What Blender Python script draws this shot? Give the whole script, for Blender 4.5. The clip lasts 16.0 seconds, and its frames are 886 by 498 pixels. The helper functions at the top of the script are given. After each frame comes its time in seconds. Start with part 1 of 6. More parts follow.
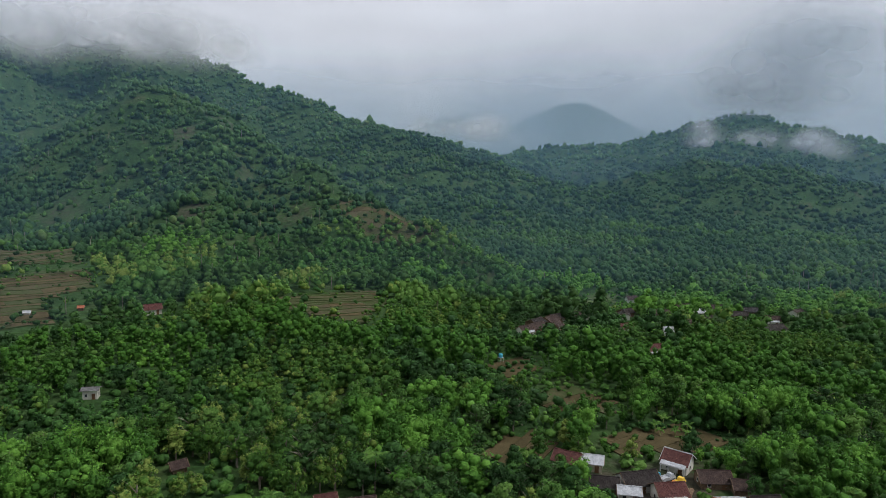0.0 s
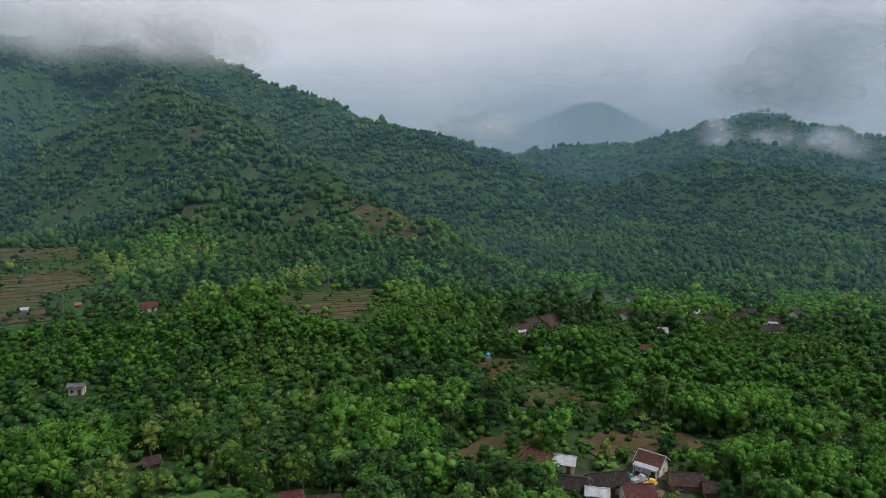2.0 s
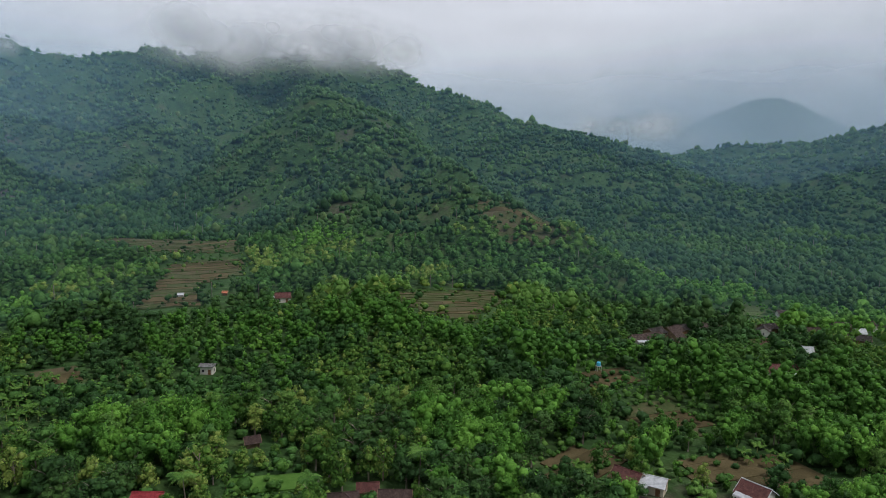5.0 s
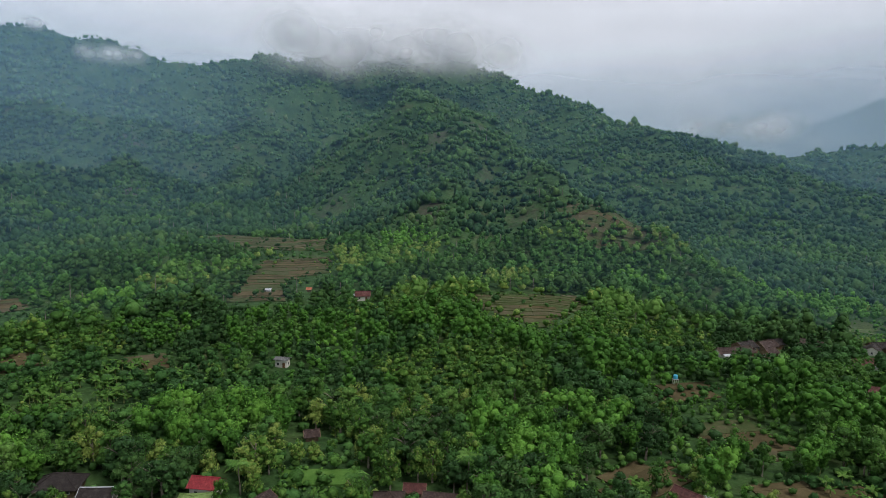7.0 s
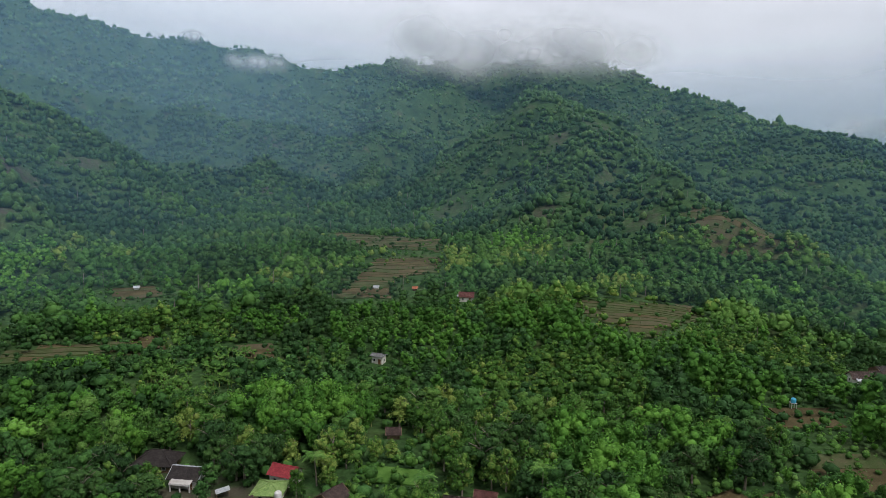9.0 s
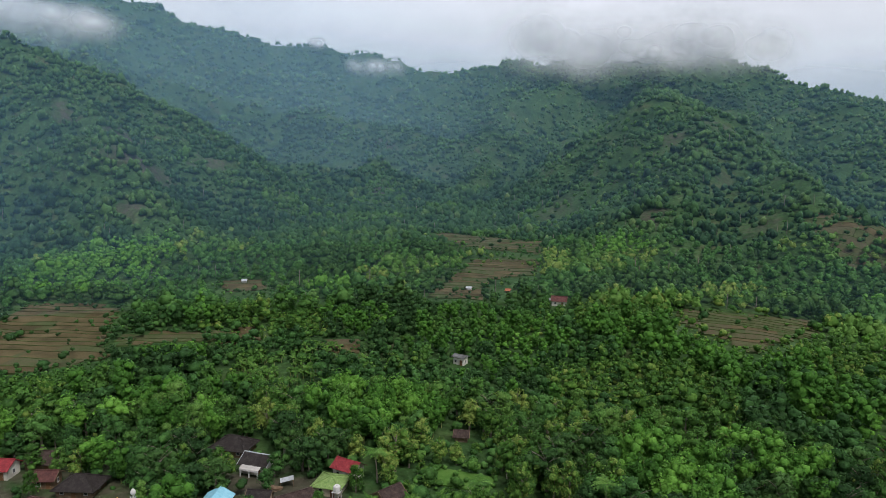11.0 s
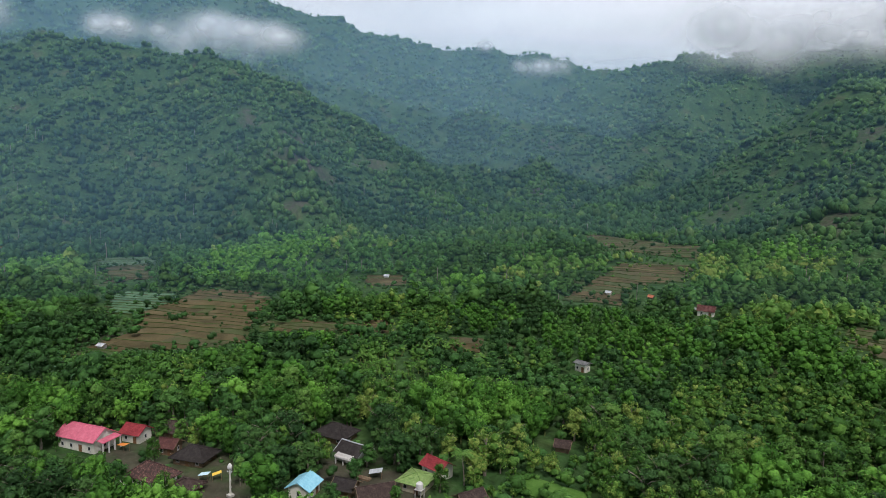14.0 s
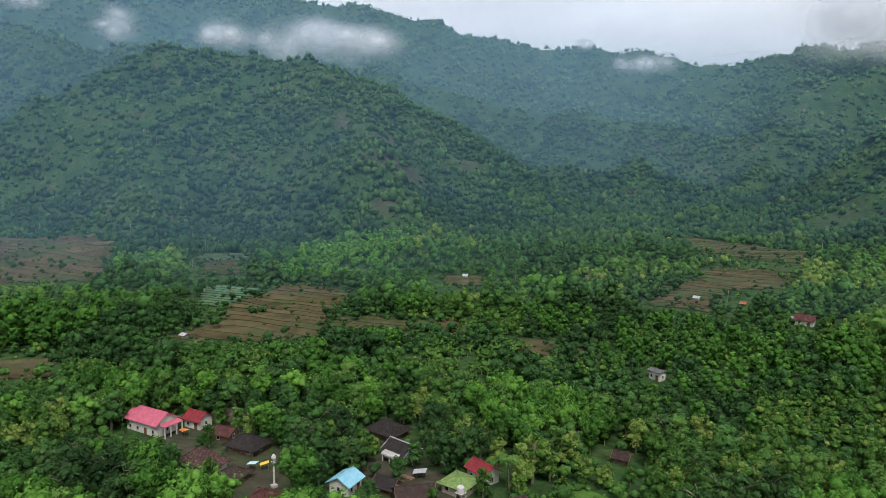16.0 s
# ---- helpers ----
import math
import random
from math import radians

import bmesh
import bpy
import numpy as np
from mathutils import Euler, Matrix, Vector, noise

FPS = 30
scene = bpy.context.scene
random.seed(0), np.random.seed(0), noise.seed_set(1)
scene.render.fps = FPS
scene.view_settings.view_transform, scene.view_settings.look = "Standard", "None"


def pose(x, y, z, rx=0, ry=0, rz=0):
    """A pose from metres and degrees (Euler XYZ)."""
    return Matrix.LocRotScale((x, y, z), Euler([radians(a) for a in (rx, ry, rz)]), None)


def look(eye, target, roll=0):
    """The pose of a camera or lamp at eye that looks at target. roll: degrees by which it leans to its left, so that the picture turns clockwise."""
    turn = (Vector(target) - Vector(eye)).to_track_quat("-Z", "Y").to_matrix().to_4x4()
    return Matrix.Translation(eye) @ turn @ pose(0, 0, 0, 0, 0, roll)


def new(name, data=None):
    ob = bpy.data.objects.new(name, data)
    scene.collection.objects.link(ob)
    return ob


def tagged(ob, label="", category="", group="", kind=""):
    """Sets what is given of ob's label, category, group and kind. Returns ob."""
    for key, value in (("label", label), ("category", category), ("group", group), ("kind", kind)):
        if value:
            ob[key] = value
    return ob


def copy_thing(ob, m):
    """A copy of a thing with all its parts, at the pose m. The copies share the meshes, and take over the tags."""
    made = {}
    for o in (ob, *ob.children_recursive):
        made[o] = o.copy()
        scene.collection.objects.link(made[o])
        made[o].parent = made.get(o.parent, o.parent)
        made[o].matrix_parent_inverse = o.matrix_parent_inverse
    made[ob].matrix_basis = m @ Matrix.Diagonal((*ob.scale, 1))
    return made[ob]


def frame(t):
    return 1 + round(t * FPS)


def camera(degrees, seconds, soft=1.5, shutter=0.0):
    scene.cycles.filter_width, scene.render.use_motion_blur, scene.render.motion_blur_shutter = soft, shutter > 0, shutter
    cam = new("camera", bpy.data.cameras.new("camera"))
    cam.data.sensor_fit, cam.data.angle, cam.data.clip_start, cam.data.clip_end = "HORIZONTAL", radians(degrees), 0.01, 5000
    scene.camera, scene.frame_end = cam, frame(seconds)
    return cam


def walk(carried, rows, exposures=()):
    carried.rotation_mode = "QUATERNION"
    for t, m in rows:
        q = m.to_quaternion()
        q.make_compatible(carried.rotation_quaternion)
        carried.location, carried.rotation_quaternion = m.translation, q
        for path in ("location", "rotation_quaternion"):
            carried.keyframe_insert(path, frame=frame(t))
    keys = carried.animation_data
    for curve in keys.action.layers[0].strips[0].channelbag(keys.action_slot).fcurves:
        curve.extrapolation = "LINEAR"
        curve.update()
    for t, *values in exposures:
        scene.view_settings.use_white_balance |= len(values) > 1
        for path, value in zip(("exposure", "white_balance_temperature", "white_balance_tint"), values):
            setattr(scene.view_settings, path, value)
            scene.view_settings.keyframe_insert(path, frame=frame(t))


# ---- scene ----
cam = camera(67.4, 16.0, soft=0.85)
PATH = [
    (0, (-44.538, -4.514, 73.634), (-43.863, -2.648, 73.383), 0.9),
    (0.5, (-41.900, -5.692, 73.590), (-41.223, -3.827, 73.338), 0.9),
    (1, (-39.289, -6.551, 73.609), (-38.610, -4.687, 73.356), 0.8),
    (1.5, (-36.666, -7.248, 73.656), (-35.990, -5.382, 73.403), 0.9),
    (2, (-34.016, -7.866, 73.712), (-33.390, -5.984, 73.458), 0.9),
    (2.5, (-31.333, -8.439, 73.762), (-30.793, -6.530, 73.507), 0.9),
    (3, (-28.623, -8.964, 73.800), (-28.175, -7.032, 73.545), 0.9),
    (3.5, (-25.896, -9.418, 73.824), (-25.530, -7.468, 73.570), 0.9),
    (4, (-23.164, -9.767, 73.833), (-22.868, -7.806, 73.577), 0.9),
    (6.5, (-9.739, -8.901, 73.755), (-9.777, -6.918, 73.498), 1.0),
    (7, (-7.131, -8.116, 73.730), (-7.260, -6.136, 73.474), 1.1),
    (7.5, (-4.546, -7.143, 73.704), (-4.773, -5.172, 73.448), 1.1),
    (8, (-1.984, -6.005, 73.674), (-2.304, -4.047, 73.417), 1.1),
    (8.5, (0.558, -4.726, 73.640), (0.149, -2.785, 73.382), 1.2),
    (9, (3.079, -3.331, 73.599), (2.574, -1.413, 73.340), 1.3),
    (11.5, (15.111, 4.866, 73.157), (14.204, 6.629, 72.894), 1.3),
    (12, (17.299, 6.767, 72.998), (16.316, 8.489, 72.734), 1.2),
    (12.5, (19.364, 8.802, 72.807), (18.311, 10.482, 72.542), 1.2),
    (13, (21.287, 11.002, 72.580), (20.164, 12.636, 72.315), 1.1),
    (13.5, (23.051, 13.390, 72.314), (21.859, 14.974, 72.047), 1.1),
    (14, (24.648, 15.978, 72.003), (23.389, 17.509, 71.735), 1.1),
    (14.5, (26.087, 18.753, 71.637), (24.765, 20.230, 71.370), 1.1),
    (15, (27.395, 21.661, 71.205), (26.015, 23.084, 70.938), 1.0),
    (15.5, (28.632, 24.589, 70.690), (27.200, 25.959, 70.424), 0.9),
    (16, (29.893, 27.346, 70.070), (28.417, 28.669, 69.804), 0.8),
]
walk(cam, [(t, look(eye, target, roll)) for t, eye, target, roll in PATH],
     exposures=((0, -0.11, 6350, 17), (4, -0.11, 6350, 17), (7, -0.02, 6350, 17), (9.5, 0.05, 6350, 17), (12.5, 0.15, 6350, 17), (16, 0.22, 6350, 17)))

# ---- sky, sun, light ----
scene.cycles.transparent_max_bounces = 48
world = bpy.data.worlds.new("overcast_sky")
scene.world = world
world.use_nodes = True
wn, wl = world.node_tree.nodes, world.node_tree.links
wn.clear()
SUN_UP, SUN_TURN = radians(58), radians(122)

sky = wn.new("ShaderNodeTexSky")
sky.sky_type, sky.sun_disc, sky.sun_elevation, sky.sun_rotation = "NISHITA", False, SUN_UP, SUN_TURN
dim = wn.new("ShaderNodeMix")
dim.data_type, dim.blend_type = "RGBA", "MULTIPLY"
dim.inputs["Factor"].default_value = 1.0
dim.inputs["B"].default_value = (0.07, 0.07, 0.07, 1)
wl.new(sky.outputs["Color"], dim.inputs["A"])
coord = wn.new("ShaderNodeTexCoord")
split = wn.new("ShaderNodeSeparateXYZ")
wl.new(coord.outputs["Generated"], split.inputs[0])
grade = wn.new("ShaderNodeValToRGB")
for place, colour in ((0.0, (0.66, 0.715, 0.74, 1)), (0.10, (0.76, 0.805, 0.82, 1)), (0.22, (0.86, 0.905, 0.92, 1)), (0.6, (0.80, 0.845, 0.865, 1))):
    e = grade.color_ramp.elements.new(place)
    e.color = colour
grade.color_ramp.elements.remove(grade.color_ramp.elements[0])
grade.color_ramp.elements[-1].color = (0.85, 0.88, 0.9, 1)
wl.new(split.outputs["Z"], grade.inputs["Fac"])
stretch = wn.new("ShaderNodeMapping")
stretch.inputs["Scale"].default_value = (1.2, 1.2, 5.0)
wl.new(coord.outputs["Generated"], stretch.inputs["Vector"])
puff = wn.new("ShaderNodeTexNoise")
puff.inputs["Scale"].default_value, puff.inputs["Detail"].default_value, puff.inputs["Roughness"].default_value = 2.2, 6, 0.55
wl.new(stretch.outputs[0], puff.inputs["Vector"])
level = wn.new("ShaderNodeMapRange")
level.inputs["From Min"].default_value, level.inputs["From Max"].default_value = 0.3, 0.75
level.inputs["To Min"].default_value, level.inputs["To Max"].default_value = 0.84, 1.12
wl.new(puff.outputs["Fac"], level.inputs["Value"])
cloudy = wn.new("ShaderNodeMix")
cloudy.data_type, cloudy.blend_type = "RGBA", "MULTIPLY"
cloudy.inputs["Factor"].default_value = 1.0
wl.new(grade.outputs["Color"], cloudy.inputs["A"])
wl.new(level.outputs["Result"], cloudy.inputs["B"])
cover = wn.new("ShaderNodeMix")
cover.data_type = "RGBA"
cover.inputs["Factor"].default_value = 0.93
wl.new(dim.outputs["Result"], cover.inputs["A"])
wl.new(cloudy.outputs["Result"], cover.inputs["B"])
back = wn.new("ShaderNodeBackground")
back.inputs["Strength"].default_value = 1.0
wl.new(cover.outputs["Result"], back.inputs["Color"])
wl.new(back.outputs[0], wn.new("ShaderNodeOutputWorld").inputs["Surface"])

sun = new("sun", bpy.data.lights.new("sun", "SUN"))
sun.data.energy, sun.data.angle, sun.data.color = 2.5, radians(18), (1.0, 0.95, 0.86)
sun.matrix_world = look((0, 0, 900), (900 * -math.sin(SUN_TURN) / math.tan(SUN_UP), 900 * -math.cos(SUN_TURN) / math.tan(SUN_UP), 0))


# ---- materials ----
def material(name, colours, size=1.0, rough=0.75, bump=0.3, bump_size=None, metal=0.0, spec=0.25, island=0.0, each=0.0, through_light=0.0, waves=None, grain=0.35):
    """A surface of two or more colours mixed by noise of the given size in metres, with finer relief."""
    m = bpy.data.materials.new(name)
    m.use_nodes = True
    n, l = m.node_tree.nodes, m.node_tree.links
    bsdf = n["Principled BSDF"]
    geo = n.new("ShaderNodeNewGeometry")
    big = n.new("ShaderNodeTexNoise")
    big.inputs["Scale"].default_value, big.inputs["Detail"].default_value, big.inputs["Roughness"].default_value = 1 / size, 5, 0.6
    l.new(geo.outputs["Position"], big.inputs["Vector"])
    value = big.outputs["Fac"]

    def plus(value, other, weight):
        a = n.new("ShaderNodeMath")
        a.operation = "MULTIPLY_ADD"
        a.inputs[1].default_value = weight
        l.new(other, a.inputs[0])
        l.new(value, a.inputs[2])
        b = n.new("ShaderNodeMath")
        b.operation = "SUBTRACT"
        b.inputs[1].default_value = weight / 2
        l.new(a.outputs[0], b.inputs[0])
        return b.outputs[0]
    if island:
        value = plus(value, geo.outputs["Random Per Island"], island)
    if each:
        value = plus(value, n.new("ShaderNodeObjectInfo").outputs["Random"], each)
    ramp = n.new("ShaderNodeValToRGB")
    ramp.color_ramp.elements[0].position, ramp.color_ramp.elements[-1].position = 0.28, 0.72
    for k in range(1, len(colours) - 1):
        ramp.color_ramp.elements.new(0.28 + 0.44 * k / (len(colours) - 1))
    for e, c in zip(ramp.color_ramp.elements, colours):
        e.color = (*c, 1)
    l.new(value, ramp.inputs["Fac"])
    fine = n.new("ShaderNodeTexNoise")
    fine.inputs["Scale"].default_value, fine.inputs["Detail"].default_value = 1 / (bump_size or size / 6), 4
    l.new(geo.outputs["Position"], fine.inputs["Vector"])
    tone = n.new("ShaderNodeMix")
    tone.data_type, tone.blend_type = "RGBA", "OVERLAY"
    tone.inputs["Factor"].default_value = grain
    l.new(ramp.outputs["Color"], tone.inputs["A"])
    l.new(fine.outputs["Fac"], tone.inputs["B"])
    colour = tone.outputs["Result"]
    relief = fine.outputs["Fac"]
    if waves:
        tex = n.new("ShaderNodeTexCoord")
        wave = n.new("ShaderNodeTexWave")
        wave.bands_direction = waves[0]
        wave.inputs["Scale"].default_value, wave.inputs["Distortion"].default_value = waves[1], 0.3
        l.new(tex.outputs["Object"], wave.inputs["Vector"])
        relief = plus(relief, wave.outputs["Fac"], 1.0)
    l.new(colour, bsdf.inputs["Base Color"])
    if bump:
        b = n.new("ShaderNodeBump")
        b.inputs["Strength"].default_value, b.inputs["Distance"].default_value = bump, (bump_size or size / 6) * 0.5
        l.new(relief, b.inputs["Height"])
        l.new(b.outputs[0], bsdf.inputs["Normal"])
    bsdf.inputs["Roughness"].default_value, bsdf.inputs["Metallic"].default_value = rough, metal
    bsdf.inputs["Specular IOR Level"].default_value = spec
    if through_light:
        t = n.new("ShaderNodeBsdfTranslucent")
        l.new(colour, t.inputs["Color"])
        mix = n.new("ShaderNodeMixShader")
        mix.inputs["Fac"].default_value = through_light
        l.new(bsdf.outputs[0], mix.inputs[1])
        l.new(t.outputs[0], mix.inputs[2])
        l.new(mix.outputs[0], n["Material Output"].inputs["Surface"])
    return m


def leaf(name, colours, size=9.0, island=0.3, lump=0.42):
    return material(name, colours, size, 0.65, 0.8, lump, spec=0.12, island=island, each=0.5, through_light=0.2, grain=0.7)


LEAF = [
    leaf("leaf_green", ((0.023, 0.068, 0.018), (0.040, 0.114, 0.026), (0.071, 0.173, 0.039))),
    leaf("leaf_light", ((0.036, 0.098, 0.019), (0.065, 0.160, 0.028), (0.112, 0.226, 0.048))),
    leaf("leaf_dark", ((0.018, 0.052, 0.015), (0.031, 0.083, 0.021), (0.054, 0.122, 0.030))),
    leaf("leaf_bamboo", ((0.036, 0.109, 0.016), (0.066, 0.182, 0.024), (0.114, 0.268, 0.039))),
    leaf("leaf_yellow", ((0.035, 0.098, 0.017), (0.073, 0.166, 0.025), (0.185, 0.260, 0.058)), island=0.45),
]
# the woods on the hills, of a more even green; light and dark carry hill shading
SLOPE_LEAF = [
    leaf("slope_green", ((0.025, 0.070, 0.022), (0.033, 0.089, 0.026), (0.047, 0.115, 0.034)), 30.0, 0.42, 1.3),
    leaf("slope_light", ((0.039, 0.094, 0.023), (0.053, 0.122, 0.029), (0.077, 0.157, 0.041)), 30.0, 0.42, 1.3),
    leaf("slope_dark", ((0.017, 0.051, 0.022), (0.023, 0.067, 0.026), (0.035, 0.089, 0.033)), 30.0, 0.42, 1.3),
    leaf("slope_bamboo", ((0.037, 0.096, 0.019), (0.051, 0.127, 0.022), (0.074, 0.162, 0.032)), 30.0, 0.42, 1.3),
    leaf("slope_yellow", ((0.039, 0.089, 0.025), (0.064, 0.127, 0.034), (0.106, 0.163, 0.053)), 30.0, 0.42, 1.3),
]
BANANA = leaf("leaf_banana", ((0.036, 0.095, 0.014), (0.060, 0.140, 0.022), (0.092, 0.180, 0.034)), 3.0)
BARK = material("bark", ((0.10, 0.085, 0.065), (0.17, 0.15, 0.12), (0.26, 0.24, 0.20)), 1.2, 0.9, 0.5, 0.08)
GROUND_COLOURS = ((0.015, 0.038, 0.012), (0.024, 0.058, 0.017), (0.036, 0.074, 0.022), (0.056, 0.066, 0.029))


def ground_material():
    m = material("undergrowth_and_soil", GROUND_COLOURS, 26.0, 0.95, 0.9, 3.0, spec=0.1, grain=0.9)
    n, l = m.node_tree.nodes, m.node_tree.links
    bsdf = n["Principled BSDF"]
    green = bsdf.inputs["Base Color"].links[0].from_socket
    soil = n.new("ShaderNodeAttribute")
    soil.attribute_name = "soil"
    geo = n.new("ShaderNodeNewGeometry")
    clod = n.new("ShaderNodeTexNoise")
    clod.inputs["Scale"].default_value, clod.inputs["Detail"].default_value = 0.22, 6
    l.new(geo.outputs["Position"], clod.inputs["Vector"])
    earth = n.new("ShaderNodeValToRGB")
    earth.color_ramp.elements[0].position, earth.color_ramp.elements[1].position = 0.3, 0.7
    earth.color_ramp.elements[0].color, earth.color_ramp.elements[1].color = (0.038, 0.033, 0.025, 1), (0.072, 0.062, 0.048, 1)
    l.new(clod.outputs["Fac"], earth.inputs["Fac"])
    ragged = n.new("ShaderNodeMath")
    ragged.operation = "MULTIPLY_ADD"
    ragged.inputs[1].default_value = 1.2
    l.new(clod.outputs["Fac"], ragged.inputs[0])
    l.new(soil.outputs["Fac"], ragged.inputs[2])
    edge = n.new("ShaderNodeMapRange")
    edge.inputs["From Min"].default_value, edge.inputs["From Max"].default_value = 0.85, 1.4
    edge.inputs["To Max"].default_value = 0.85
    l.new(ragged.outputs[0], edge.inputs["Value"])
    mix = n.new("ShaderNodeMix")
    mix.data_type = "RGBA"
    l.new(edge.outputs["Result"], mix.inputs["Factor"])
    l.new(green, mix.inputs["A"])
    l.new(earth.outputs["Color"], mix.inputs["B"])
    l.new(mix.outputs["Result"], bsdf.inputs["Base Color"])
    return m


GROUND = ground_material()
SOIL = material("tilled_soil", ((0.044, 0.038, 0.018), (0.068, 0.056, 0.027), (0.098, 0.080, 0.042)), 9.0, 0.95, 0.7, 0.5, spec=0.1, each=0.25)
SOIL_GREEN = material("sprouting_soil", ((0.036, 0.058, 0.018), (0.056, 0.066, 0.028), (0.074, 0.062, 0.038)), 6.0, 0.95, 0.7, 0.5, spec=0.1, each=0.25)
GRASS = material("bund_grass", ((0.034, 0.052, 0.018), (0.050, 0.076, 0.024), (0.070, 0.100, 0.034)), 4.0, 0.9, 0.6, 0.3, spec=0.1, each=0.3)
GRASS_BRIGHT = material("fresh_grass", ((0.034, 0.085, 0.014), (0.050, 0.120, 0.020), (0.072, 0.150, 0.030)), 3.0, 0.9, 0.7, 0.3, spec=0.1, each=0.2)
CROP = material("vegetable_leaf", ((0.030, 0.075, 0.034), (0.052, 0.115, 0.055), (0.085, 0.155, 0.085)), 3.0, 0.8, 0.5, 0.3, each=0.3)
DIRT = material("yard_dirt", ((0.060, 0.052, 0.043), (0.092, 0.080, 0.067), (0.135, 0.120, 0.102)), 5.0, 0.95, 0.4, 0.4, spec=0.1)
PLASTER = material("white_plaster", ((0.44, 0.43, 0.38), (0.58, 0.57, 0.51), (0.68, 0.67, 0.62)), 2.5, 0.85, 0.2, 0.1)
CREAM = material("cream_plaster", ((0.34, 0.31, 0.22), (0.46, 0.42, 0.31), (0.54, 0.51, 0.40)), 2.5, 0.85, 0.2, 0.1)
TIMBER = material("weathered_timber", ((0.09, 0.06, 0.04), (0.16, 0.11, 0.07), (0.24, 0.18, 0.12)), 0.8, 0.85, 0.4, 0.05)
CONCRETE = material("grey_concrete", ((0.26, 0.25, 0.23), (0.36, 0.35, 0.33), (0.45, 0.44, 0.41)), 2.0, 0.9, 0.3, 0.1)
GLASS = material("dark_window_glass", ((0.02, 0.025, 0.03), (0.03, 0.035, 0.04)), 1.0, 0.08, 0, spec=0.6)
DOOR = material("brown_door_paint", ((0.12, 0.06, 0.03), (0.18, 0.10, 0.05)), 0.7, 0.5, 0.1, 0.05)
TRIM_WHITE = material("white_trim_paint", ((0.42, 0.42, 0.41), (0.58, 0.58, 0.57)), 1.5, 0.6, 0.1, 0.1)


def roofing(name, dark, mid, pale, rough=0.75, bands=3.0, grain=0.7):
    return material(name, (dark, mid, pale), 0.9, rough, 0.7, 0.28, waves=("X", bands), grain=grain)


TILE_BROWN = roofing("weathered_brown_tiles", (0.034, 0.023, 0.021), (0.058, 0.039, 0.034), (0.096, 0.068, 0.058))
TILE_PATCHY = material("mottled_red_and_black_tiles", ((0.026, 0.018, 0.017), (0.040, 0.025, 0.022), (0.085, 0.042, 0.036), (0.20, 0.13, 0.11)), 0.5, 0.8, 0.7, 0.25, grain=0.6)
TILE_DARK = roofing("blackened_tiles", (0.018, 0.015, 0.015), (0.031, 0.026, 0.025), (0.054, 0.047, 0.043))
SHEET_GREY = roofing("dull_grey_sheet", (0.085, 0.09, 0.09), (0.13, 0.135, 0.135), (0.19, 0.195, 0.195), 0.7, 1.6)
TILE_MAROON = roofing("maroon_tiles", (0.062, 0.026, 0.024), (0.098, 0.038, 0.034), (0.145, 0.062, 0.054))
TILE_RED = roofing("red_tiles", (0.20, 0.024, 0.032), (0.27, 0.034, 0.042), (0.34, 0.055, 0.060))
TILE_ORANGE = roofing("orange_tiles", (0.34, 0.10, 0.05), (0.46, 0.15, 0.08), (0.54, 0.21, 0.12))
METAL_PINK = roofing("pink_painted_sheet", (0.46, 0.095, 0.150), (0.55, 0.125, 0.190), (0.62, 0.175, 0.235), 0.5, 1.6, 0.2)
METAL_BLUE = roofing("sky_blue_painted_sheet", (0.20, 0.50, 0.64), (0.26, 0.58, 0.72), (0.34, 0.64, 0.77), 0.5, 1.6, 0.2)
METAL_GREEN = roofing("mossy_green_sheet", (0.11, 0.20, 0.05), (0.17, 0.27, 0.08), (0.25, 0.33, 0.13), 0.7, 1.6)
METAL_GREY = roofing("pale_zinc_sheet", (0.30, 0.33, 0.36), (0.42, 0.45, 0.48), (0.54, 0.57, 0.60), 0.6, 1.6, 0.2)
PLASTIC_BLUE = material("blue_plastic", ((0.04, 0.28, 0.42), (0.06, 0.36, 0.52)), 1.0, 0.5, 0.05, 0.1)
CLOTH_ORANGE = material("orange_tarpaulin", ((0.50, 0.16, 0.03), (0.66, 0.26, 0.06)), 1.0, 0.6, 0.3, 0.2)
CLOTH_YELLOW = material("yellow_paint", ((0.60, 0.40, 0.05), (0.70, 0.50, 0.08)), 1.0, 0.5, 0.1, 0.2)
CLOTH_BLUE = material("pale_blue_tarpaulin", ((0.35, 0.52, 0.60), (0.50, 0.66, 0.72)), 1.0, 0.6, 0.3, 0.2)
RUBBER = material("black_rubber", ((0.015, 0.015, 0.015), (0.03, 0.03, 0.03)), 0.4, 0.8, 0.1, 0.05)


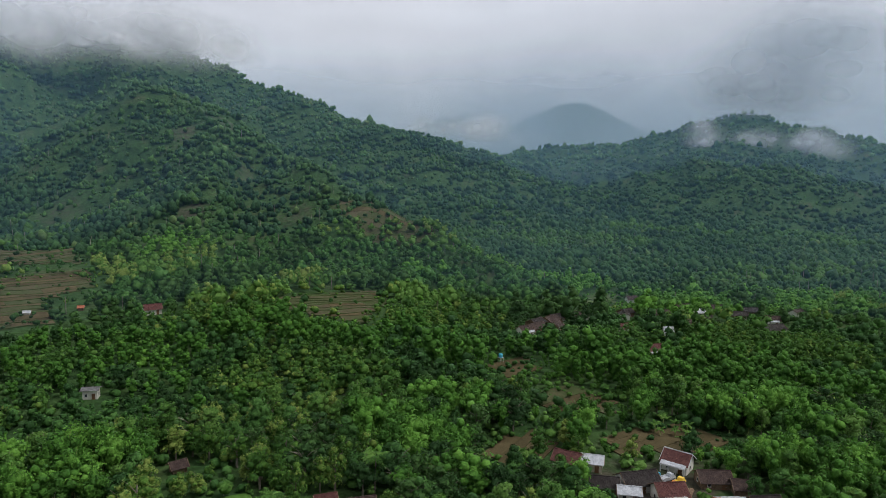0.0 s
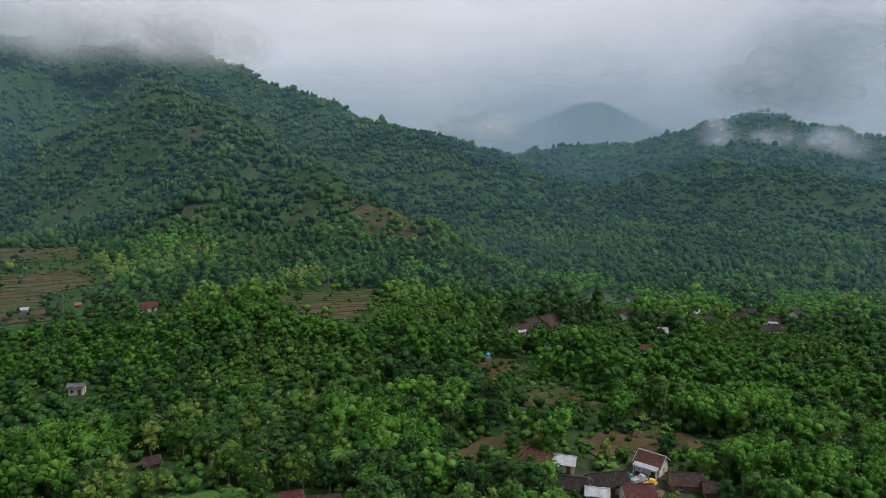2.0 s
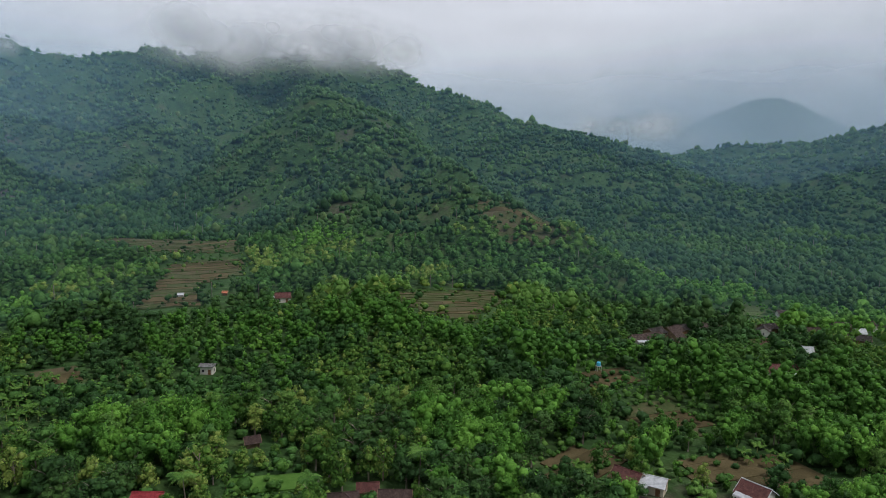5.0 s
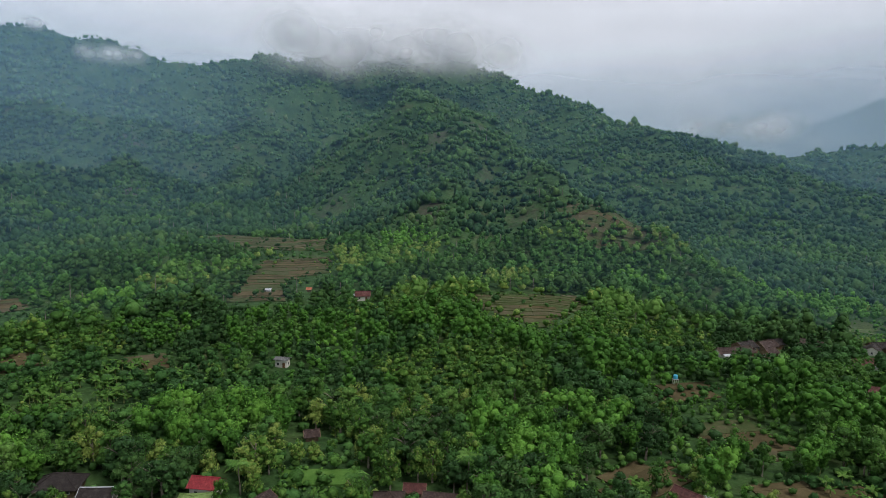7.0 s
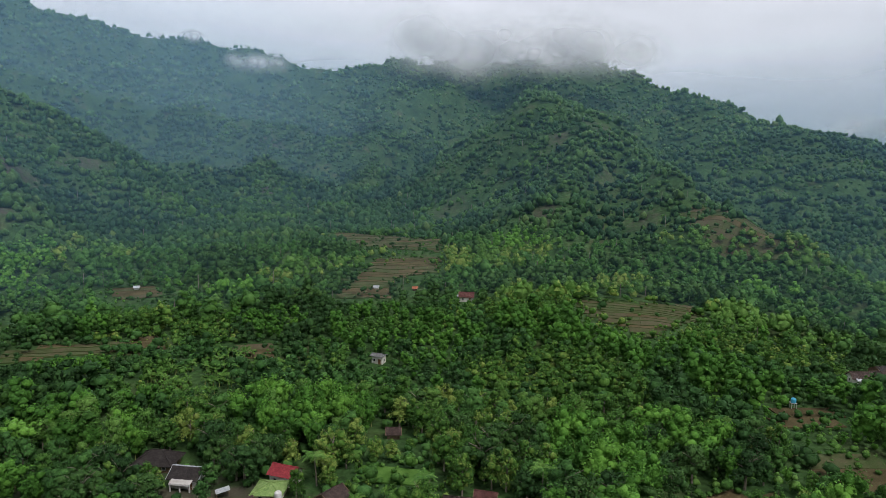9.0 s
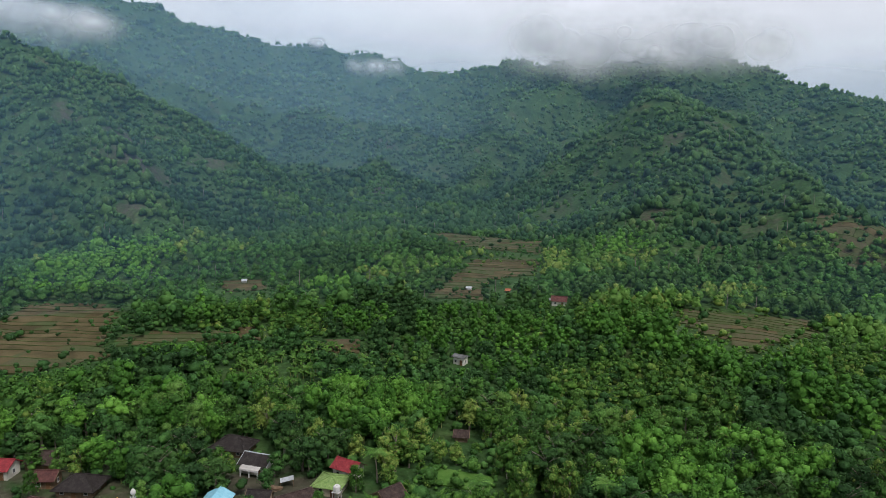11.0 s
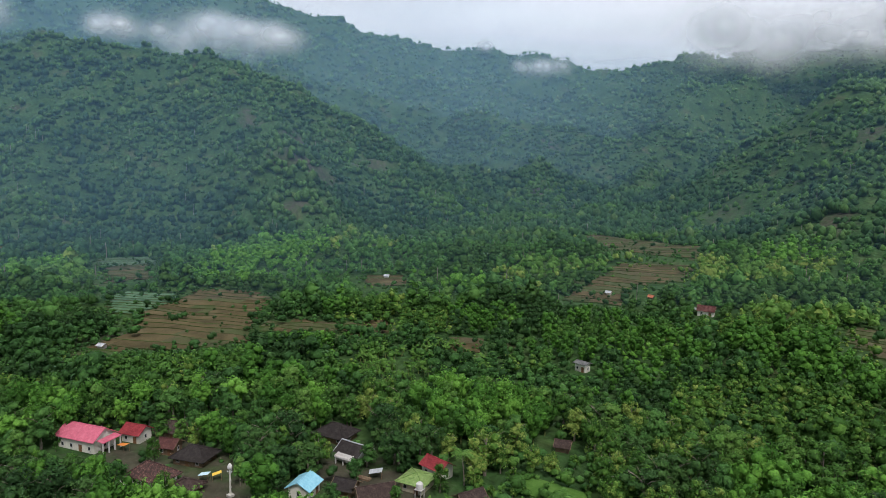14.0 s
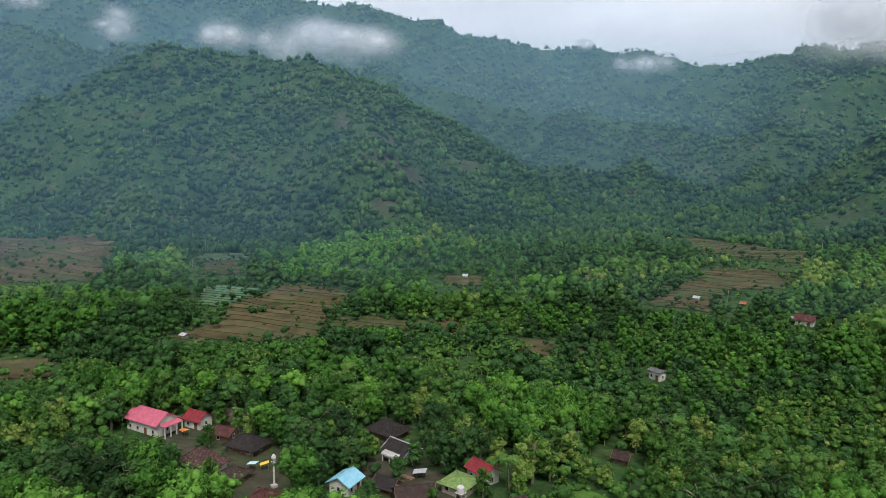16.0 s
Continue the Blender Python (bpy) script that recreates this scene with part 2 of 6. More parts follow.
def mist_material(name, tint, strength, size, soft_edges):
    """Sheet material for cloud mist and for distance haze: mostly clear, the rest scatters light. Soft edges follow the
    sheet's own UV map.
    """
    m = bpy.data.materials.new(name)
    m.use_nodes = True
    n, l = m.node_tree.nodes, m.node_tree.links
    n.remove(n["Principled BSDF"])
    geo = n.new("ShaderNodeNewGeometry")
    drift = n.new("ShaderNodeTexNoise")
    drift.inputs["Scale"].default_value, drift.inputs["Detail"].default_value, drift.inputs["Roughness"].default_value = 1 / size, 2.5, 0.45
    l.new(geo.outputs["Position"], drift.inputs["Vector"])
    amount = n.new("ShaderNodeMapRange")
    amount.interpolation_type = "SMOOTHSTEP"
    amount.inputs["From Min"].default_value, amount.inputs["From Max"].default_value = (0.24, 0.72) if soft_edges else (0.2, 0.8)
    amount.inputs["To Min"].default_value, amount.inputs["To Max"].default_value = strength * (0.12 if soft_edges else 0.6), strength * (1 if soft_edges else 1.4)
    l.new(drift.outputs["Fac"], amount.inputs["Value"])
    value = amount.outputs["Result"]
    uv = n.new("ShaderNodeUVMap")
    if soft_edges:
        shift = n.new("ShaderNodeMapping")
        shift.inputs["Location"].default_value, shift.inputs["Scale"].default_value = (-1, -1, 0), (2, 2, 1)
        l.new(uv.outputs[0], shift.inputs["Vector"])
        ball = n.new("ShaderNodeTexGradient")
        ball.gradient_type = "QUADRATIC_SPHERE"
        l.new(shift.outputs[0], ball.inputs["Vector"])
        fade = ball.outputs["Fac"]
    else:
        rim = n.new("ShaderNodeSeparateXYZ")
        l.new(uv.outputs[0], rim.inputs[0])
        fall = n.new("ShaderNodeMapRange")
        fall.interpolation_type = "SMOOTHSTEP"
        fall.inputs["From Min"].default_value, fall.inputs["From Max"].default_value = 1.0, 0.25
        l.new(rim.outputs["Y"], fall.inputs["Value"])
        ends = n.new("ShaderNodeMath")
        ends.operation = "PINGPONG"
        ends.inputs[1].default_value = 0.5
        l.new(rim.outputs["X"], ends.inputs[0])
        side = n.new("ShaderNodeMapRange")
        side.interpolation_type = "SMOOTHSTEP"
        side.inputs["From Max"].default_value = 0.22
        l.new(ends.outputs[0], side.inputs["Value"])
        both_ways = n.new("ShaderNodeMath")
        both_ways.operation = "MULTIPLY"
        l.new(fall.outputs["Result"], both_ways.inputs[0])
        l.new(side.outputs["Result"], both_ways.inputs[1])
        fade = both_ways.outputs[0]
    times = n.new("ShaderNodeMath")
    times.operation = "MULTIPLY"
    l.new(value, times.inputs[0])
    l.new(fade, times.inputs[1])
    more = n.new("ShaderNodeMath")
    more.operation, more.use_clamp = "MULTIPLY", True
    more.inputs[1].default_value = 1.7 if soft_edges else 1.0
    l.new(times.outputs[0], more.inputs[0])
    clear, white, glow = n.new("ShaderNodeBsdfTransparent"), n.new("ShaderNodeBsdfDiffuse"), n.new("ShaderNodeBsdfTranslucent")
    for s in (white, glow):
        s.inputs["Color"].default_value = (*tint, 1)
    both, mix = n.new("ShaderNodeMixShader"), n.new("ShaderNodeMixShader")
    both.inputs["Fac"].default_value = 0.5
    l.new(white.outputs[0], both.inputs[1])
    l.new(glow.outputs[0], both.inputs[2])
    l.new(more.outputs[0], mix.inputs["Fac"])
    l.new(clear.outputs[0], mix.inputs[1])
    l.new(both.outputs[0], mix.inputs[2])
    l.new(mix.outputs[0], n["Material Output"].inputs["Surface"])
    return m


# distance haze laid on by tinted sheets, bluer before the hills
HAZE = mist_material("thin_haze_tint", (0.29, 0.56, 0.86), 0.027, 320.0, False)
HAZE_WEST = mist_material("bluish_haze_tint_before_the_western_hill", (0.26, 0.54, 0.88), 0.028, 300.0, False)
HAZE_FAR = mist_material("thick_far_haze_tint", (0.64, 0.77, 0.90), 0.66, 500.0, False)
HAZE_MID = mist_material("bluish_hill_haze_tint", (0.38, 0.66, 0.92), 0.14, 400.0, False)
CLOUD = mist_material("white_cloud_mist", (0.76, 0.79, 0.82), 0.62, 75.0, True)
CLOUD_THIN = mist_material("pale_cloud_mist", (0.80, 0.82, 0.84), 0.64, 240.0, True)
CLOUD_GREY = mist_material("grey_cloud_mist", (0.77, 0.80, 0.83), 0.34, 300.0, True)


# ---- the lie of the land ----
def vnoise(x, y, seed=0):
    """Smooth value noise in -1..1 over a unit lattice."""
    x, y = np.asarray(x, float), np.asarray(y, float)
    xi, yi = np.floor(x).astype(np.int64), np.floor(y).astype(np.int64)
    fx, fy = x - xi, y - yi
    fx, fy = fx * fx * (3 - 2 * fx), fy * fy * (3 - 2 * fy)

    def corner(a, b):
        h = (a * 374761393 + b * 668265263 + seed * 1442695041) & 0xFFFFFFFF
        h = ((h ^ (h >> 13)) * 1274126177) & 0xFFFFFFFF
        return ((h ^ (h >> 16)) & 0xFFFF) / 32767.5 - 1
    a = corner(xi, yi) * (1 - fx) + corner(xi + 1, yi) * fx
    b = corner(xi, yi + 1) * (1 - fx) + corner(xi + 1, yi + 1) * fx
    return a * (1 - fy) + b * fy


def fbm(x, y, size, octaves=4, seed=0):
    total, gain = 0, 1.0
    for k in range(octaves):
        total = total + gain * vnoise(x / size * 2 ** k + 17 * k, y / size * 2 ** k - 9 * k, seed + k)
        gain *= 0.5
    return total


def smooth(lo, hi, v):
    t = np.clip((v - lo) / (hi - lo), 0, 1)
    return t * t * (3 - 2 * t)


# crest lines: half width of the flank, steepness, then (x, y, height) along the crest
RIDGES = (
    (780, 1.6, ((-2100, -300, 520), (-1700, 200, 500), (-1560, 560, 470), (-1351, 834, 414), (-1161, 1095, 376), (-1020, 1234, 302),
                 (-930, 1307, 316), (-853, 1349, 310), (-667, 1449, 262), (-600, 1580, 290), (-416, 1745, 322), (-235, 1785, 332),
                 (-111, 1794, 328), (11, 1794, 300), (127, 1687, 252), (200, 1476, 178), (250, 1262, 152), (330, 1210, 132))),
    (560, 1.3, ((330, 1210, 130), (480, 1400, 122), (630, 1490, 108), (757, 1494, 128), (918, 1516, 141), (990, 1390, 128), (880, 1190, 140))),
    (620, 1.3, ((860, 1190, 128), (952, 1117, 174), (986, 1083, 187), (1034, 1037, 180), (1116, 944, 142), (1190, 850, 105), (1300, 700, 70))),
    (300, 1.25, ((-235, 1785, 330), (-180, 1400, 205), (-120, 1150, 152), (-72, 890, 146), (-37, 747, 108), (-50, 600, 70), (-56, 492, 38), (-30, 410, 6))),
    (300, 1.1, ((-40, 720, 98), (30, 570, 68), (70, 495, 58), (108, 472, 54), (122, 395, 32), (130, 320, 8))),
    (220, 1.2, ((250, 1262, 150), (300, 1020, 70), (330, 800, 20), (330, 700, 2))),
    (240, 1.2, ((-410, 1745, 335), (-430, 1280, 170), (-406, 1067, 84), (-330, 860, 36), (-270, 660, 8))),
    (260, 1.2, ((-764, 1400, 285), (-720, 1237, 128), (-560, 1000, 84), (-470, 840, 40), (-430, 740, 18))),
    (330, 1.15, ((-1200, 150, 262), (-1000, 360, 222), (-860, 470, 192), (-729, 511, 176), (-640, 520, 138), (-560, 535, 98), (-460, 565, 52), (-370, 590, 14))),
    (210, 1.15, ((-729, 511, 174), (-600, 450, 122), (-507, 420, 90), (-415, 365, 60), (-330, 315, 10))),
    (230, 1.15, ((-900, 450, 190), (-740, 310, 100), (-620, 235, 48), (-520, 190, 10))),
    (300, 1.2, ((986, 1083, 180), (840, 900, 70), (690, 780, 14))),
    (1000, 2.1, ((1830, 3540, 380), (1940, 3470, 440), (1995, 3436, 488), (2050, 3402, 452), (2130, 3352, 405), (2300, 3235, 330), (2600, 3100, 180))),
    (760, 1.8, ((1880, 3501, 380), (1751, 3569, 335), (1571, 3654, 355), (1416, 3718, 396), (1228, 3787, 340), (1000, 3850, 220))),
)


def side_spurs(crest, every, reach, seed, keep=0.93):
    """Spurs that run down from a crest towards the valley, at uneven steps along it."""
    r = random.Random(seed)
    out, walked, turn_at = [], 0.0, every * 0.6
    for (x0, y0, z0), (x1, y1, z1) in zip(crest, crest[1:]):
        span = math.hypot(x1 - x0, y1 - y0)
        while walked + span > turn_at:
            t = (turn_at - walked) / span
            x, y, z = x0 + (x1 - x0) * t, y0 + (y1 - y0) * t, z0 + (z1 - z0) * t
            nx, ny = (y1 - y0) / span, -(x1 - x0) / span
            if nx * x + ny * y > 0:
                nx, ny = -nx, -ny
            a = r.uniform(-0.45, 0.45)
            nx, ny = nx * math.cos(a) - ny * math.sin(a), nx * math.sin(a) + ny * math.cos(a)
            far, bend = reach * r.uniform(0.7, 1.15), r.uniform(-0.16, 0.16)
            line = []
            for q, fall in ((0.03, keep), (0.3, r.uniform(0.60, 0.74)), (0.55, r.uniform(0.34, 0.5)), (0.8, r.uniform(0.15, 0.26)), (1.0, 0.04)):
                line.append((x + far * (nx * q - ny * bend * q * q), y + far * (ny * q + nx * bend * q * q), z * fall))
            out.append((r.uniform(120, 190), 1.15, tuple(line)))
            turn_at += every * r.uniform(0.7, 1.35)
        walked += span
    return out


SPURS = (side_spurs(RIDGES[0][2][2:], 150, 560, 5) + side_spurs(RIDGES[1][2], 210, 330, 6) + side_spurs(RIDGES[2][2], 150, 330, 7)
         + side_spurs(RIDGES[8][2][:4], 130, 240, 8, 0.85) + side_spurs(RIDGES[3][2][3:6], 110, 170, 9, 0.88))


def height(x, y):
    """Height of the ground at x, y in metres."""
    x, y = np.asarray(x, float), np.asarray(y, float)
    grow = smooth(320, 900, np.hypot(x, y))
    wx = x + grow * 38 * fbm(x, y, 210, 3, 3)
    wy = y + grow * 38 * fbm(x, y, 210, 3, 7)
    h = 13 * smooth(140, 480, y) * (1 - smooth(-30, 120, x)) - 12 * smooth(20, 150, x) * smooth(200, 370, y)
    h = h + 4 * np.exp(-((x - 12) / 50) ** 2 - ((y - 285) / 35) ** 2) - 2.2 * np.exp(-((x + 79) / 34) ** 2 - ((y - 212) / 24) ** 2)
    rise = np.zeros_like(h)
    for number, (width, power, crest) in enumerate((*RIDGES, *SPURS)):
        best = np.zeros_like(h)
        for (x0, y0, z0), (x1, y1, z1) in zip(crest, crest[1:]):
            dx, dy = x1 - x0, y1 - y0
            t = np.clip(((wx - x0) * dx + (wy - y0) * dy) / (dx * dx + dy * dy), 0, 1)
            d = np.hypot(wx - x0 - t * dx, wy - y0 - t * dy)
            z = z0 + (z1 - z0) * t
            w = width * np.clip(z / 150, 0.35, 1.0)
            best = np.maximum(best, z * np.clip(1 - np.sqrt(d * d + 100) / w, 0, 1) ** power)
        k = 14.0
        m = np.maximum(rise, best)
        if number >= len(RIDGES):
            blend = np.clip(1 - np.abs(rise - best) / 26, 0, 1) ** 2 * 6.5
            rise = m + blend * np.clip(np.minimum(rise, best) / 25, 0, 1)
            continue
        rise = m + k * np.log1p(np.exp(-np.abs(rise - best) / k)) - k * np.log(2) * np.exp(-m / 25)
    rise = np.maximum(rise, 0)
    rise = rise + np.clip((rise - 130) / 160, 0, 1) * 11 * fbm(x, y, 95, 3, 33)
    gully = np.abs(fbm(wx, wy, 150, 4, 21))
    h = h + rise + np.clip(rise / 60, 0, 1) * (9 - 22 * np.abs(gully - 0.45)) * 1.25 + np.clip(rise / 30, 0, 1) * 3 * fbm(x, y, 45, 3, 5)
    return h + 0.5 * fbm(x, y, 30, 2, 11)


# a fine table of heights over the valley, for the many small things that stand on it
TX, TY = np.arange(-720, 330, 3.0), np.arange(30, 620, 3.0)
TABLE = height(*np.meshgrid(TX, TY))


WX, WY = np.arange(-2020, 2020, 14.0), np.arange(-160, 2040, 14.0)
WIDE = height(*np.meshgrid(WX, WY))


def rough_height(X, Y):
    """Height of the ground read from a wide coarse table."""
    i, j = np.clip((X - WX[0]) / 14.0, 0, len(WX) - 1.001), np.clip((Y - WY[0]) / 14.0, 0, len(WY) - 1.001)
    a, b = i.astype(int), j.astype(int)
    u, v = i - a, j - b
    return (WIDE[b, a] * (1 - u) + WIDE[b, a + 1] * u) * (1 - v) + (WIDE[b + 1, a] * (1 - u) + WIDE[b + 1, a + 1] * u) * v


def stand(x, y):
    """Height of the ground under one small thing."""
    if not (TX[0] < x < TX[-2] and TY[0] < y < TY[-2]):
        return float(height(x, y))
    i, j = (x - TX[0]) / 3.0, (y - TY[0]) / 3.0
    a, b = int(i), int(j)
    u, v = i - a, j - b
    return float((TABLE[b, a] * (1 - u) + TABLE[b, a + 1] * u) * (1 - v) + (TABLE[b + 1, a] * (1 - u) + TABLE[b + 1, a + 1] * u) * v)



# ---- mesh helpers ----
def put_mesh(name, verts, faces, mats=(), index=None, smooth_faces=False, attribute=None, uvs=None, normals=None):
    """A mesh object from arrays; every face has the same number of corners."""
    verts, faces = np.asarray(verts, np.float32), np.asarray(faces, np.int32)
    me = bpy.data.meshes.new(name)
    k = faces.shape[1]
    me.vertices.add(len(verts))
    me.vertices.foreach_set("co", verts.ravel())
    me.loops.add(faces.size)
    me.loops.foreach_set("vertex_index", faces.ravel())
    me.polygons.add(len(faces))
    me.polygons.foreach_set("loop_start", np.arange(0, faces.size, k, dtype=np.int32))
    me.polygons.foreach_set("loop_total", np.full(len(faces), k, np.int32))
    if index is not None:
        me.polygons.foreach_set("material_index", np.asarray(index, np.int32))
    me.polygons.foreach_set("use_smooth", np.broadcast_to(smooth_faces, len(faces)).astype(bool))
    if attribute is not None:
        a = me.attributes.new("soil", "FLOAT", "POINT")
        a.data.foreach_set("value", np.asarray(attribute, np.float32))
    if uvs is not None:
        me.uv_layers.new(name="UVMap").data.foreach_set("uv", np.asarray(uvs, np.float32).ravel())
    for m in mats:
        me.materials.append(m)
    me.update(calc_edges=True)
    if normals is not None:
        me.normals_split_custom_set_from_vertices(np.asarray(normals, np.float32))
    return new(name, me)


def part(name, bm, mat, parent, label=""):
    """One mesh object under a thing or a part."""
    me = bpy.data.meshes.new(name)
    bm.to_mesh(me)
    bm.free()
    me.materials.append(mat)
    ob = new(name, me)
    ob.parent = parent
    return tagged(ob, label) if label else ob


def box(bm, x0, x1, y0, y1, z0, z1, m=Matrix()):
    vs = [bm.verts.new(m @ Vector(c)) for c in ((x0, y0, z0), (x1, y0, z0), (x1, y1, z0), (x0, y1, z0), (x0, y0, z1), (x1, y0, z1), (x1, y1, z1), (x0, y1, z1))]
    for f in ((3, 2, 1, 0), (4, 5, 6, 7), (0, 1, 5, 4), (1, 2, 6, 5), (2, 3, 7, 6), (3, 0, 4, 7)):
        bm.faces.new([vs[i] for i in f])
    return vs


def boxed(*sizes):
    bm = bmesh.new()
    for s in sizes:
        box(bm, *s)
    return bm


def slab(bm, corners, thick):
    """A sheet with thickness below its four or three corners."""
    top = [bm.verts.new(c) for c in corners]
    low = [bm.verts.new((c[0], c[1], c[2] - thick)) for c in corners]
    bm.faces.new(top)
    bm.faces.new(low[::-1])
    for i in range(len(top)):
        j = (i + 1) % len(top)
        bm.faces.new((top[i], low[i], low[j], top[j]))


def tube(bm, points, radii, sides=6):
    """A tapered tube along points."""
    rings = []
    for i, (p, r) in enumerate(zip(points, radii)):
        a = Vector(points[min(i + 1, len(points) - 1)]) - Vector(points[max(i - 1, 0)])
        q = a.to_track_quat("Z", "Y")
        rings.append([bm.verts.new(Vector(p) + q @ Vector((r * math.cos(2 * math.pi * k / sides), r * math.sin(2 * math.pi * k / sides), 0))) for k in range(sides)])
    for a, b in zip(rings, rings[1:]):
        for k in range(sides):
            bm.faces.new((a[k], a[(k + 1) % sides], b[(k + 1) % sides], b[k]))
    bm.faces.new(rings[-1])
    bm.faces.new(rings[0][::-1])


def thing(name, x, y, turn=0.0, label="", category="", group="", z=None):
    ob = new(name)
    ob.empty_display_size = 0.5
    ob.matrix_basis = pose(x, y, stand(x, y) if z is None else z, 0, 0, turn)
    return tagged(ob, label, category, group)


# ---- fields: polygons on the plan, turn of their strips, strip width, surface ----
FIELDS = (
    ("tilled brown field in long strips divided by dark bunds", ((-266, 154), (-293, 203), (-253, 217), (-229, 191), (-191, 160), (-199, 142), (-229, 114), (-240, 142)), 20, 7.0, SOIL),
    ("narrow green and brown strip field beside tilled land", ((-216, 186), (-178, 210), (-166, 199), (-204, 176)), 33, 5.0, SOIL_GREEN),
    ("pale brown bare plot at the edge of trees", ((-180, 196), (-175, 214), (-160, 206), (-162, 196)), 20, 6.0, SOIL),
    ("broad dry field at the foot of the hill", ((-640, 122), (-541, 172), (-480, 168), (-369, 126), (-401, 78), (-560, 60)), 22, 12.0, SOIL),
    ("dark green vegetable plot in neat rows", ((-433, 209), (-410, 236), (-383, 223), (-403, 197)), 48, 3.0, CROP),
    ("green vegetable plot beside the tilled field", ((-319, 165), (-317, 179), (-289, 188), (-266, 156), (-277, 147)), 30, 5.0, CROP),
    ("brown ploughed plot between tree lines", ((-399, 197), (-391, 223), (-340, 199), (-348, 177)), 48, 5.0, SOIL),
    ("bare brown plot near the village trees", ((-238, 58), (-227, 76), (-204, 71), (-211, 55)), 60, 5.0, SOIL),
    ("terraced upper field with green bunds", ((-218, 458), (-224, 510), (-160, 500), (-125, 480), (-113, 430), (-168, 440)), 20, 8.0, SOIL_GREEN),
    ("terraced lower field of tilled brown soil", ((-146, 394), (-108, 411), (-98, 370), (-116, 345), (-104, 305), (-131, 298), (-136, 333)), 20, 7.0, SOIL),
    ("small terraced field with rows below the hill", ((-14, 318), (42, 345), (44, 315), (18, 266), (-9, 288)), 2, 6.5, SOIL_GREEN),
    ("brown ploughed field behind the village houses", ((24, 150), (43, 154), (38, 139), (20, 133)), 40, 5.0, SOIL),
    ("brown ploughed field with pale furrows beside houses", ((56, 145), (84, 146), (90, 130), (77, 128), (55, 133)), 14, 4.5, SOIL),
    ("small bare red-brown clearing with a water tank", ((55, 216), (72, 216), (64, 197), (48, 197)), 20, 6.0, SOIL),
    ("bare brown clearing between bamboo groves", ((52, 182), (70, 183), (76, 166), (69, 158), (50, 168)), 20, 6.0, SOIL),
    ("small bright green paddy beside far houses", ((165, 337), (204, 372), (222, 373), (196, 336)), 30, 9.0, GRASS),
    ("brown field plot with a small white hut", ((-250, 279), (-231, 293), (-211, 270), (-227, 259)), 40, 6.0, SOIL),
    ("small brown plot among trees", ((-183, 216), (-172, 219), (-160, 203), (-170, 197)), 40, 5.0, SOIL),
    ("terraced knoll with brown and green steps", ((42, 498), (68, 506), (104, 486), (120, 455), (104, 438), (66, 446)), -24, 5.0, SOIL_GREEN),
    ("small bright grassy clearing beside banana plants", ((-53, 134), (-50, 140), (-44, 142), (-37, 141), (-36, 136), (-42, 132)), 10, 14.0, GRASS_BRIGHT),
    ("small brown plot under banana plants", ((-136, 214), (-126, 224), (-117, 211), (-127, 204)), 30, 5.0, SOIL),
)
# bare patches on the slopes: x, y, half sizes
BARE = ((-465, 818, 28, 18, 1.2), (-52, 508, 12, 26, 0.75), (-25, 735, 16, 40, 0.55), (-445, 395, 16, 30, 0.8), (-500, 430, 14, 24, 0.75), (-60, 690, 12, 12, 0.8), (100, 470, 16, 10, 0.6),
        (-8, 600, 10, 20, 0.6), (-560, 1000, 22, 20, 0.85), (-800, 830, 20, 22, 0.85), (-360, 560, 8, 20, 0.7), (-330, 430, 12, 9, 0.8), (-390, 340, 12, 10, 0.8), (-470, 500, 12, 30, 0.7),
        (-160, 640, 22, 30, 0.5), (-300, 640, 30, 16, 0.5), (20, 500, 16, 20, 0.55), (-560, 420, 20, 12, 0.7))
# yards of trodden earth in the village: x, y, half sizes
YARDS = ((-106, 82, 13, 6), (-126, 84, 10, 4), (-84, 113, 8, 5), (-74, 116, 6, 5), (-64, 115, 6, 4), (56, 114, 9, 6), (44, 121, 8, 4), (46, 106, 7, 4), (64, 116, 8, 4), (-21, 122, 8, 4), (-98, 90, 7, 5))


# trodden ground under the village trees
TRODDEN = ((-112, 92, 36, 20), (-78, 115, 26, 14), (54, 113, 28, 22), (-22, 124, 14, 8), (-232, 128, 16, 14))


def inside(x, y, poly):
    x, y = np.asarray(x, float), np.asarray(y, float)
    hit = np.zeros(x.shape, bool)
    for (x0, y0), (x1, y1) in zip(poly, poly[1:] + poly[:1]):
        cross = (y0 > y) != (y1 > y)
        hit ^= cross & (x < (x1 - x0) * (y - y0) / ((y1 - y0) or 1e-9) + x0)
    return hit


def near_ellipse(x, y, e, grow=0.0):
    return ((x - e[0]) / (e[2] + grow)) ** 2 + ((y - e[1]) / (e[3] + grow)) ** 2


# ---- ground: one sheet out to the horizon ----
def spread(lo, hi, fine_lo, fine_hi, step, growth, south):
    out = list(np.arange(fine_lo, fine_hi + 0.1, step))
    s, p = step, fine_hi
    while p < hi:
        s = min(s * growth, 26 if p < 2250 else 110)
        p += s
        out.append(min(p, hi))
    s, p = step, fine_lo
    while p > lo:
        s = min(s * south, 26 if p > -2250 and south < 1.1 else 150)
        p -= s
        out.insert(0, max(p, lo))
    return np.array(out)


